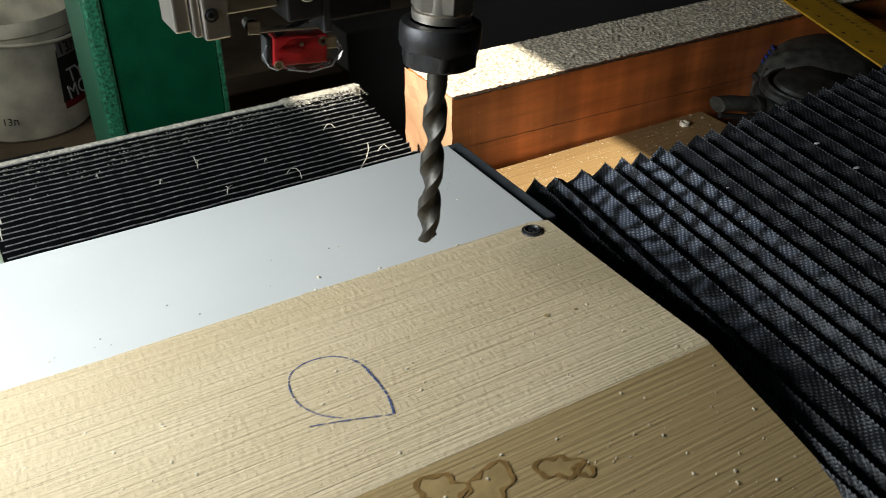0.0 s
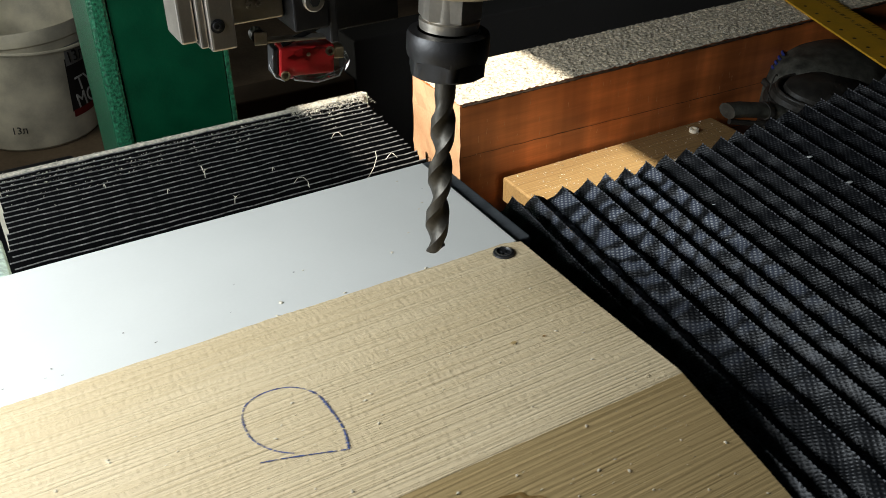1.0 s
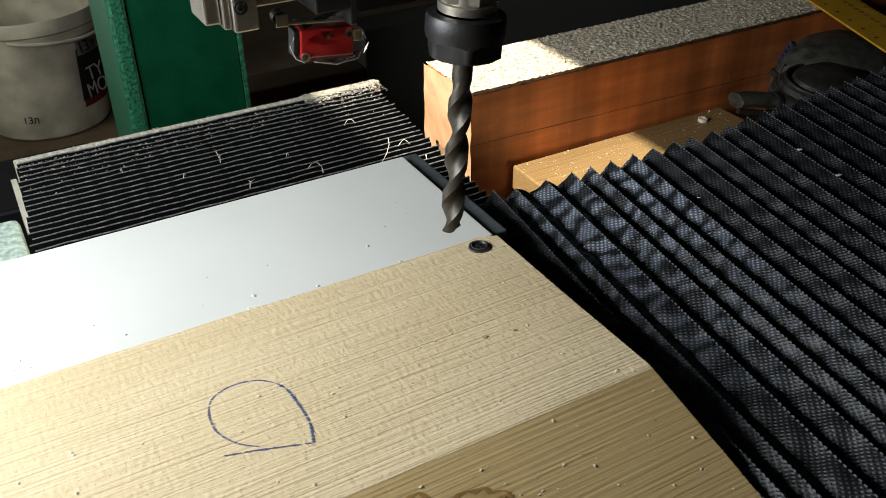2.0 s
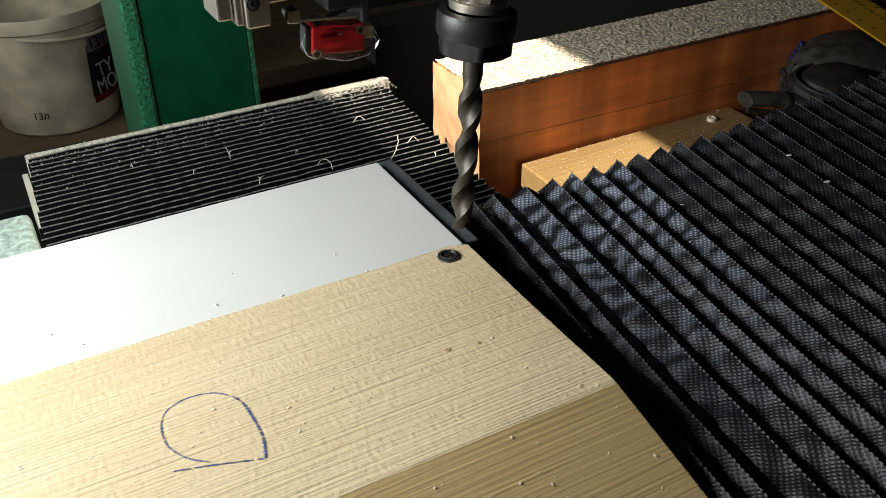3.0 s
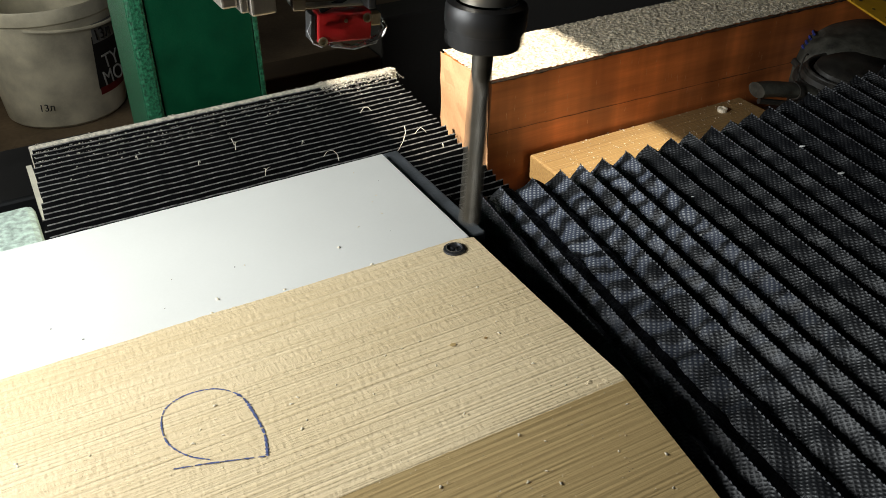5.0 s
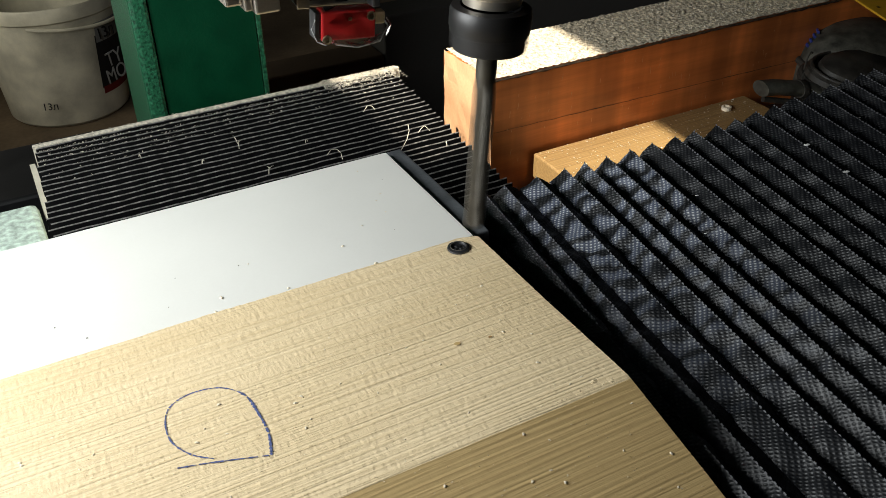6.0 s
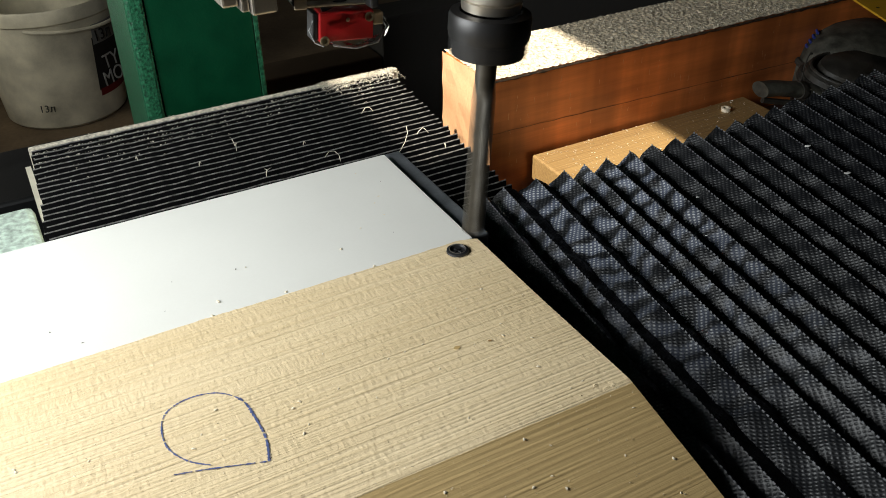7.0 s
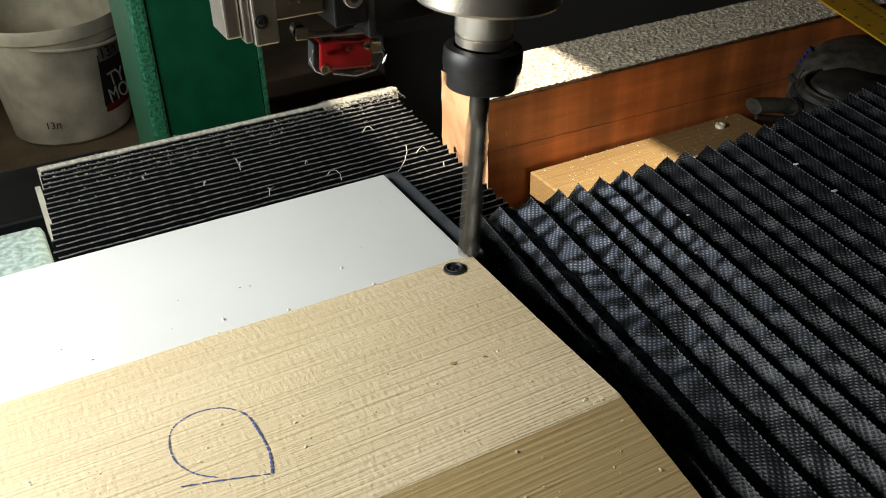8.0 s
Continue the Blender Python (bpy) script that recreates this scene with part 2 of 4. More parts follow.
HOSE = mat("scuffed_black_rubber", (0.034, 0.031, 0.026), 0.5, var=0.6, scale=60, bump=0.4, bump_scale=260, fine=0.3, spec=0.35)
HOSE_DUSTY = mat("dusty_black_plastic", (0.060, 0.058, 0.046), 0.55, var=0.7, scale=70, bump=0.4, bump_scale=300, fine=0.35, spec=0.35)
BLUE = mat("blue_tape", (0.03, 0.045, 0.22), 0.5)
STAIN = mat("resin_stain", (0.34, 0.20, 0.065), 0.4, var=0.45, scale=160)
RESIN = mat("resin_film", (0.52, 0.36, 0.15), 0.35, var=0.25, scale=90)
FLOOR = mat("dusty_concrete", (0.17, 0.12, 0.07), 0.9, var=0.5, scale=6, bump=0.5, bump_scale=120, fine=0.3)
WALLM = mat("dark_plaster", (0.030, 0.028, 0.025), 0.9, var=0.2, scale=4, bump=0.2)
KRAFT = mat("brown_paint", (0.070, 0.046, 0.024), 0.7, var=0.3, scale=14)


def film_material():
    m = bpy.data.materials.new("clear_film")
    m.use_nodes = True
    nt = m.node_tree
    out = nt.nodes["Material Output"]
    tr = nt.nodes.new("ShaderNodeBsdfTransparent")
    gl = nt.nodes.new("ShaderNodeBsdfGlossy")
    gl.inputs["Roughness"].default_value = 0.12
    mix = nt.nodes.new("ShaderNodeMixShader")
    fr = nt.nodes.new("ShaderNodeFresnel")
    fr.inputs["IOR"].default_value = 1.16
    nt.links.new(fr.outputs["Fac"], mix.inputs["Fac"])
    nt.links.new(tr.outputs["BSDF"], mix.inputs[1])
    nt.links.new(gl.outputs["BSDF"], mix.inputs[2])
    nt.links.new(mix.outputs["Shader"], out.inputs["Surface"])
    return m


FILM = film_material()
FOLD = mat("film_crease", (0.30, 0.31, 0.32), 0.2, var=0.6, scale=400, coat=0.5)


# ---- mesh helpers ----
def part(name, bm, material, parent=None, label="", smooth=False):
    me = bpy.data.meshes.new(name)
    bmesh.ops.recalc_face_normals(bm, faces=bm.faces)
    if smooth:
        for f in bm.faces:
            f.smooth = True
    bm.to_mesh(me)
    bm.free()
    me.materials.append(material)
    ob = new(name, me)
    if smooth:
        me.set_sharp_from_angle(angle=radians(35))
    if parent:
        ob.parent = parent
    if label:
        tagged(ob, label)
    return ob


def empty(name, m=None):
    ob = new(name)
    if m:
        ob.matrix_world = m
    return ob


def box(x0, x1, y0, y1, z0, z1, bevel=0.0, seg=2, bm=None):
    fresh = bm is None
    bm = bmesh.new() if fresh else bm
    r = bmesh.ops.create_cube(bm, size=1.0)
    bmesh.ops.scale(bm, vec=(x1 - x0, y1 - y0, z1 - z0), verts=r["verts"])
    bmesh.ops.translate(bm, vec=((x0 + x1) / 2, (y0 + y1) / 2, (z0 + z1) / 2), verts=r["verts"])
    if bevel:
        es = list({e for v in r["verts"] for e in v.link_edges})
        bmesh.ops.bevel(bm, geom=es, offset=bevel, segments=seg, affect="EDGES", profile=0.5)
    return bm


def lathe(profile, n=48, bm=None, m=None, cap=True):
    """Turns (radius, height) pairs round z."""
    bm = bm or bmesh.new()
    m = m or Matrix()
    rings = []
    for r, z in profile:
        rings.append([bm.verts.new(m @ Vector((r * math.cos(2 * math.pi * k / n), r * math.sin(2 * math.pi * k / n), z))) for k in range(n)])
    for a, b in zip(rings, rings[1:]):
        for k in range(n):
            bm.faces.new((a[k], a[(k + 1) % n], b[(k + 1) % n], b[k]))
    if cap:
        bm.faces.new(rings[0][::-1])
        bm.faces.new(rings[-1])
    return bm


def extrude_profile(pts, x0, x1, axis="x", bm=None):
    """A prism with the given outline across its axis."""
    bm = bm or bmesh.new()
    put = {"x": lambda a, u, v: (a, u, v), "y": lambda a, u, v: (u, a, v), "z": lambda a, u, v: (u, v, a)}[axis]
    r0 = [bm.verts.new(put(x0, u, v)) for u, v in pts]
    r1 = [bm.verts.new(put(x1, u, v)) for u, v in pts]
    n = len(pts)
    for k in range(n):
        bm.faces.new((r0[k], r0[(k + 1) % n], r1[(k + 1) % n], r1[k]))
    bm.faces.new(r0[::-1])
    bm.faces.new(r1)
    return bm


def tube(points, radius, n=8, bm=None, flat=1.0):
    bm = bm or bmesh.new()
    pts = [Vector(p) for p in points]
    rings = []
    for i, p in enumerate(pts):
        d = (pts[min(i + 1, len(pts) - 1)] - pts[max(i - 1, 0)]).normalized()
        side = d.cross(Vector((0, 0, 1)))
        side = side.normalized() if side.length > 1e-6 else Vector((1, 0, 0))
        up = side.cross(d)
        rings.append([bm.verts.new(p + radius * (math.cos(2 * math.pi * k / n) * side + flat * math.sin(2 * math.pi * k / n) * up)) for k in range(n)])
    for a, b in zip(rings, rings[1:]):
        for k in range(n):
            bm.faces.new((a[k], a[(k + 1) % n], b[(k + 1) % n], b[k]))
    bm.faces.new(rings[0][::-1])
    bm.faces.new(rings[-1])
    return bm


def socket_screw(name, parent, m, r, h, material=STEEL_DARK):
    """A cap screw: knurled head with a hexagonal socket, axis z."""
    prof = [(r * 0.98, 0), (r, h * 0.15), (r, h * 0.85), (r * 0.9, h), (r * 0.55, h), (r * 0.5, h * 0.4)]
    return part(name, lathe(prof, 24, m=m), material, parent, smooth=True)


def text_mesh(name, body, size, material, parent, m, depth=0.0004):
    cu = bpy.data.curves.new(name, "FONT")
    cu.body, cu.size, cu.extrude, cu.align_x = body, size, depth, "CENTER"
    tmp = bpy.data.objects.new(name + "_tmp", cu)
    scene.collection.objects.link(tmp)
    me = bpy.data.meshes.new_from_object(tmp.evaluated_get(bpy.context.evaluated_depsgraph_get()))
    bpy.data.objects.remove(tmp)
    me.transform(m)
    me.materials.clear()
    me.materials.append(material)
    ob = new(name, me)
    ob.parent = parent
    return ob


def chip_mesh(name, size, material, seed):
    rnd = random.Random(seed)
    bm = bmesh.new()
    bmesh.ops.create_icosphere(bm, subdivisions=1, radius=1.0)
    for v in bm.verts:
        v.co *= rnd.uniform(0.6, 1.2)
        v.co.x *= size * rnd.uniform(0.8, 1.3)
        v.co.y *= size * 0.6
        v.co.z = (v.co.z * 0.30 + 0.24) * size
    me = bpy.data.meshes.new(name)
    bm.to_mesh(me)
    bm.free()
    me.materials.append(material)
    return me


# ---- the room ----
FLOOR_Z = -0.5


def build_room():
    tagged(part("floor", box(WALL_X - 0.12, 3.4, -3.2, 2.3, FLOOR_Z - 0.1, FLOOR_Z), FLOOR), "dusty brown concrete workshop floor", "floor", kind="structure")
    tagged(part("ceiling", box(WALL_X - 0.12, 3.4, -3.2, 2.3, 2.0, 2.1), WALLM), "plain dark plaster ceiling", "ceiling", kind="structure")
    tagged(part("wall_north", box(WALL_X - 0.12, 3.4, 2.3, 2.42, FLOOR_Z, 2.0), WALLM), "plain dark plaster wall", "wall", kind="structure")
    tagged(part("wall_south", box(WALL_X - 0.12, 3.4, -3.32, -3.2, FLOOR_Z, 2.0), WALLM), "plain dark plaster wall", "wall", kind="structure")
    tagged(part("wall_east", box(3.4, 3.52, -3.2, 2.3, FLOOR_Z, 2.0), WALLM), "plain dark plaster wall", "wall", kind="structure")
    x0, x1 = WALL_X - 0.12, WALL_X
    holes = ((WIN_Y, WIN_Z), (SUN_SLOT_Y, SUN_SLOT_Z), (FILL_Y, FILL_Z))
    cuts = sorted({-3.2, 2.3, *(v for h in holes for v in h[0])})
    bm = bmesh.new()
    for y0, y1 in zip(cuts, cuts[1:]):
        low = FLOOR_Z
        for (a, b), (z0, z1) in sorted(holes, key=lambda h: h[1][0]):
            if a <= (y0 + y1) / 2 <= b:
                box(x0, x1, y0, y1, low, z0, bm=bm)
                low = z1
        box(x0, x1, y0, y1, low, 2.0, bm=bm)
    tagged(part("wall_west", bm, WALLM), "plain dark plaster wall with a window opening", "wall", kind="structure")
    # unseen opaque panels, added so the sun enters only through the slot
    tagged(part("sun_panel_1", box(x0 + 0.02, x0 + 0.03, WIN_Y[0], WIN_Y[1], WIN_Z[0], WIN_Z[1]), LABEL_WHITE), "opaque white panel keeping the sun out of the opening", "window", kind="structure")
    tagged(part("sun_panel_2", box(x0 + 0.02, x0 + 0.03, FILL_Y[0], FILL_Y[1], FILL_Z[0], FILL_Z[1]), LABEL_WHITE), "opaque white panel keeping the sun out of the opening", "window", kind="structure")


build_room()


# ---- machine frame ----
def build_machine():
    base = empty("milling_machine", Matrix.Translation((0, 0, FLOOR_Z)))
    tagged(base, "green painted milling machine frame with a steel column", "milling machine")
    t = -FLOOR_Z
    part("casting", box(-0.40, -0.2045, 0.10, 0.375, 0.0, t - 0.088, 0.006), GREEN_BASE, base, "green enamelled casting with its glare in the colour")
    part("saddle", box(-0.18, 0.12, -0.20, 0.40, 0.0, t - 0.10, 0.004), BLACK_PAINT, base)
    part("way_rail", box(0.14, 0.24, -0.45, 0.13, 0.0, t - 0.14, 0.004), BLACK_PAINT, base)
    part("bed", box(0.24, 0.80, -0.45, 0.13, 0.0, t - 0.10, 0.004), BLACK_PAINT, base)
    h = 1.6
    col = part("column", box(-0.0648, 0.036, 0.0035, 0.03, 0.0, h, 0.0004), GREEN, base, "dark green column web")
    col.location = (0.003, 0.5, 0.0)
    part("flange", box(-0.0825, -0.065, 0.0, 0.11, 0.0, h, 0.004), GREEN_LIT, col, "hammered green side flange")
    part("flange", box(0.0365, 0.0425, 0.004, 0.11, 0.0, h, 0.0012), GREEN_LIT, col, "narrow green edge")
    # plain black box, added to give the dark band behind the casting
    part("rear_dark_box", box(-0.46, -0.10, 0.615, 0.75, 0.0, t - 0.205, 0.004), BLACK_PAINT, base, "black box behind the casting")
    return base


build_machine()


# ---- rear rubber bellows ----
def build_rear_bellows():
    top = -0.064
    pitch, x0, x1 = 0.0091, -0.1925, 0.150
    bel = empty("rear_bellows", Matrix.Translation((0, 0.43, top)))
    tagged(bel, "black ribbed rubber way cover dusted with sawdust", "bellows")
    rnd = random.Random(4)
    prof = [(-0.0046, -0.021), (-0.0022, -0.012), (-0.0005, -0.0007), (-0.00025, 0.0), (0.0003, 0.0), (0.0005, -0.0007), (0.0022, -0.012), (0.0046, -0.021), (0.0046, -0.023), (-0.0046, -0.023)]
    meshes = []
    for k in range(6):
        bm = bmesh.new()
        rings = []
        n = 30
        for i in range(n + 1):
            x = x0 + (x1 - x0) * i / n
            dy, dz = rnd.uniform(-1, 1) * 0.00035, rnd.uniform(-1, 1) * 0.00035
            rings.append([bm.verts.new((x, u + dy, v + dz)) for u, v in prof])
        for a, b in zip(rings, rings[1:]):
            for j in range(len(prof)):
                bm.faces.new((a[j], a[(j + 1) % len(prof)], b[(j + 1) % len(prof)], b[j]))
        bm.faces.new(rings[0][::-1])
        bm.faces.new(rings[-1])
        me = bpy.data.meshes.new("pleat")
        bmesh.ops.recalc_face_normals(bm, faces=bm.faces)
        bm.to_mesh(me)
        bm.free()
        me.materials.append(RUBBER)
        me.materials.append(WORN_RUBBER)
        for f in me.polygons:
            if abs(f.center.y) < 0.0011 and f.center.z > -0.002:
                f.material_index = 1
        meshes.append(me)
    for k in range(33):
        ob = new("pleat", meshes[k % 6])
        ob.parent = bel
        ob.location = (rnd.uniform(-1, 1) * 0.0015 - 0.0006 * k, -0.006 - pitch * k, 0.0)
    part("end_frame", box(x0 - 0.002, x1 + 0.012, 0.0, 0.0055, -0.05, -0.001, 0.0012), DUST, bel, "pale dusty wooden end strip")
    part("side_strip", extrude_profile([(-0.300, -0.055), (-0.016, -0.055), (-0.016, -0.009), (-0.300, -0.009)], x0 - 0.0085, x0 - 0.004), WHITE_PLASTIC, bel, "off-white side strip")
    # dust along the rear ridges
    bm = bmesh.new()
    for _ in range(1700):
        y = -abs(rnd.gauss(0, 0.028))
        if y < -0.16:
            continue
        x = rnd.uniform(x0, x1)
        k = round((-y - 0.006) / pitch)
        yy = 0.004 if k < 0 else -0.006 - pitch * k + rnd.gauss(0, 0.0008)
        q = rnd.uniform(0.00035, 0.0010)
        c = Vector((x, yy, (0.0 if k >= 0 else -0.0008) + q * 0.3))
        vs = [bm.verts.new(c + Vector((rnd.uniform(-1, 1), rnd.uniform(-1, 1), rnd.uniform(-0.4, 1))) * q) for _ in range(4)]
        for tri in ((0, 1, 2), (0, 1, 3), (0, 2, 3), (1, 2, 3)):
            bm.faces.new([vs[j] for j in tri])
    for _ in range(2600):
        x, y = rnd.uniform(0.075, x1 + 0.008), -abs(rnd.gauss(0, 0.011)) + 0.005
        q = rnd.uniform(0.0004, 0.0011)
        c = Vector((x, y, -0.0004 + 0.4 * q))
        vs = [bm.verts.new(c + Vector((rnd.uniform(-1, 1), rnd.uniform(-1, 1), rnd.uniform(-0.6, 0.8))) * q) for _ in range(4)]
        for tri in ((0, 1, 2), (0, 1, 3), (0, 2, 3), (1, 2, 3)):
            bm.faces.new([vs[j] for j in tri])
    d = part("sawdust", bm, DUST, bel, "pale sawdust on the ribs")
    tagged(d, kind="stuff")
    return bel


build_rear_bellows()


def build_shavings():
    rnd = random.Random(9)
    curls = (((-0.0355, 0.3563), (-0.0383, 0.3378), (-0.0316, 0.349)), ((-0.0345, 0.3481), (-0.0388, 0.3332)), ((-0.0285, 0.2907), (-0.0294, 0.281), (-0.0233, 0.29)), ((-0.0274, 0.2867), (-0.0315, 0.2778)), ((0.0226, 0.285), (0.0275, 0.2882), (0.0318, 0.2858), (0.0327, 0.2781), (0.0311, 0.2719)), ((0.1083, 0.3033), (0.1015, 0.2873), (0.0914, 0.2715), (0.0818, 0.2609), (0.0734, 0.2549)), ((0.109, 0.2843), (0.1166, 0.2879), (0.1194, 0.2824)), ((0.0844, 0.3473), (0.0897, 0.3514), (0.094, 0.3505), (0.0957, 0.3466)), ((-0.0715, 0.3267), (-0.0742, 0.3224)), ((0.1206, 0.2548), (0.1183, 0.2487)), ((-0.1174, 0.3622), (-0.1164, 0.3581)), ((0.0147, 0.3151), (0.0176, 0.3172)))
    for line in curls:
        pts = []
        for i in range(len(line) - 1):
            for k in range(4):
                u = k / 4
                pts.append((line[i][0] * (1 - u) + line[i + 1][0] * u, line[i][1] * (1 - u) + line[i + 1][1] * u))
        pts.append(line[-1])
        n = len(pts)
        pts = [(x, y, -0.0632 + 0.0030 * math.sin(math.pi * i / (n - 1)) + rnd.uniform(0, 0.0002)) for i, (x, y) in enumerate(pts)]
        tagged(part("wood_shaving", tube(pts, rnd.uniform(0.0003, 0.0005), 5, flat=0.5), DUST), "thin curled pale wood shaving on the rubber cover", "wood shaving", "shavings on the rubber cover")


build_shavings()


# ---- orange beam and lower board at the back ----
def build_beam():
    rnd = random.Random(2)
    beam = empty("timber_beam", Matrix.Translation((0.236, 0.365, -0.21)))
    tagged(beam, "thick orange-stained timber beam with dusty top", "timber beam")
    bm = bmesh.new()
    n = 60
    prof = [(0.0, 0.0), (0.0, 0.1375), (0.0015, 0.139), (0.093, 0.139), (0.096, 0.136), (0.096, 0.0)]
    rings = []
    for i in range(n + 1):
        x = 0.78 * i / n
        off = [rnd.uniform(-1, 1) * (0.0 if u == 0.0 else 0.0006 if v > 0.1 else 0.00015) for u, v in prof]
        rings.append([bm.verts.new((x + (0.004 * (0.5 - u / 0.096) + rnd.uniform(-1, 1) * 0.0004 - 0.0042 if i == 0 else 0), u + o, v + (o if v > 0.1 else 0))) for (u, v), o in zip(prof, off)])
    for a, b in zip(rings, rings[1:]):
        for j in range(len(prof)):
            bm.faces.new((a[j], a[(j + 1) % len(prof)], b[(j + 1) % len(prof)], b[j]))
    bm.faces.new(rings[-1])
    part("timber", bm, BEAM, beam)
    bm = bmesh.new()
    m = 9
    grid = [[bm.verts.new((-0.0032 + 0.004 * (0.5 - i / m) - 0.0025 * rnd.random(), 0.0005 + 0.095 * i / m, 0.1402 * j / m)) for j in range(m + 1)] for i in range(m + 1)]
    for i in range(m):
        for j in range(m):
            bm.faces.new((grid[i][j], grid[i + 1][j], grid[i + 1][j + 1], grid[i][j + 1]))
    part("end_face", bm, BEAM_END, beam, "pale rough-sawn end grain")
    # dark dusty arris along the front edge, the crust's shadow painted in
    bm = bmesh.new()
    rows = []
    for i in range(161):
        x = -0.0015 + 0.78 * i / 160
        low = 0.1362 + 0.0012 * noise.noise(Vector((x * 90, 0, 5))) + 0.0008 * noise.noise(Vector((x * 310, 2, 5)))
        rows.append([bm.verts.new((x, -0.0012, 0.1396)), bm.verts.new((x, -0.0016, 0.1375)), bm.verts.new((x, -0.0004, low))])
    for a, b in zip(rows, rows[1:]):
        for j in range(2):
            bm.faces.new((a[j], b[j], b[j + 1], a[j + 1]))
    part("arris", bm, SHADE_CRACK, beam, "dark dusty front arris with the crust's shadow in its colour")
    # pale scratches and one long shake on the face
    bm = bmesh.new()
    for _ in range(75):
        x, z, tall, lean = rnd.uniform(0.01, 0.40), rnd.uniform(0.015, 0.125), rnd.uniform(0.002, 0.008), rnd.uniform(-0.0015, 0.0015)
        wide = rnd.uniform(0.0002, 0.0006)
        bm.faces.new([bm.verts.new(p) for p in ((x, -0.0006, z), (x + wide, -0.0006, z), (x + wide + lean, -0.0006, z + tall), (x + lean, -0.0006, z + tall))])
    tagged(part("scratches", bm, SCRATCH, beam, "pale scratches in the stain"), kind="stuff")
    bm = bmesh.new()
    rows = []
    for i in range(61):
        x = 0.46 * i / 60
        z = 0.080 - 0.020 * x + 0.0007 * noise.noise(Vector((x * 60, 1, 9)))
        half = 0.0002 + 0.0005 * abs(noise.noise(Vector((x * 35, 4, 2))))
        rows.append((bm.verts.new((x, -0.0004, z - half)), bm.verts.new((x, -0.0004, z + half))))
    for p, q in zip(rows, rows[1:]):
        bm.faces.new((p[0], q[0], q[1], p[1]))
    part("shake", bm, SHADE_CRACK, beam, "thin dark drying crack")
    # dust crust on top
    bm = bmesh.new()
    nx, ny = 420, 52
    vs = {}
    for i in range(nx + 1):
        for j in range(ny + 1):
            x, y = -0.0035 + 0.78 * i / nx, -0.0006 + 0.0965 * j / ny
            h = noise.noise(Vector((x * 60, y * 60, 0))) * 0.4 + noise.noise(Vector((x * 230, y * 230, 3))) * 0.8
            vs[i, j] = bm.verts.new((x, y, 0.1404 + 0.0019 * max(-0.3, h)))
    for i in range(nx):
        for j in range(ny):
            bm.faces.new((vs[i, j], vs[i + 1, j], vs[i + 1, j + 1], vs[i, j + 1]))
    part("dust_crust", bm, CRUST, beam, "rough pale sawdust crust")
    # loose pale grains and flakes over the crust
    bm = bmesh.new()
    for _ in range(2600):
        q = rnd.uniform(0.0005, 0.0016)
        c = Vector((rnd.uniform(0.0, 0.5), rnd.uniform(0.0, 0.094), 0.1412 + 0.3 * q))
        vs = [bm.verts.new(c + Vector((rnd.uniform(-1, 1), rnd.uniform(-1, 1), rnd.uniform(-0.6, 0.8))) * q) for _ in range(4)]
        for tri in ((0, 1, 2), (0, 1, 3), (0, 2, 3), (1, 2, 3)):
            bm.faces.new([vs[j] for j in tri])
    tagged(part("grains", bm, DUST, beam, "loose pale sawdust grains"), kind="stuff")
    return beam


build_beam()


def build_low_board():
    ob = tagged(part("low_board", box(0.283, 0.585, 0.10, 0.3585, -0.192, -0.163, 0.002), OLDWOOD), "dusty pale wooden board below the beam", "wooden board")
    rnd = random.Random(17)
    bm = bmesh.new()
    for _ in range(900):
        q = rnd.uniform(0.0004, 0.0013)
        c = Vector((rnd.uniform(0.285, 0.58), rnd.uniform(0.20, 0.357), -0.1629 + 0.3 * q))
        vs = [bm.verts.new(c + Vector((rnd.uniform(-1, 1), rnd.uniform(-1, 1), rnd.uniform(-0.4, 0.7))) * q) for _ in range(4)]
        for tri in ((0, 1, 2), (0, 1, 3), (0, 2, 3), (1, 2, 3)):
            bm.faces.new([vs[j] for j in tri])
    tagged(part("sawdust", bm, DUST, ob, "pale sawdust on the board"), kind="stuff")
    tagged(part("board_support", box(0.30, 0.56, 0.14, 0.34, FLOOR_Z, -0.1922), BLACK_PAINT), "dark block under the wooden board", "block")
    tagged(part("beam_support", box(0.26, 1.0, 0.37, 0.45, FLOOR_Z, -0.2102), BLACK_PAINT), "dark block under the timber beam", "block")
    bm = box(0.455, 0.482, 0.268, 0.292, -0.163, -0.1595, 0.0008)
    tagged(part("wood_offcut", bm, CHIP), "small pale wooden offcut on the dusty board", "offcut")
    bm = lathe([(0.0055, 0), (0.0058, 0.004), (0.0036, 0.0045), (0.0034, 0.001)], 14, m=Matrix.Translation((0.538, 0.338, -0.163)))
    tagged(part("washer", bm, CHIP), "pale round washer lying on the board", "washer")
    return ob


build_low_board()


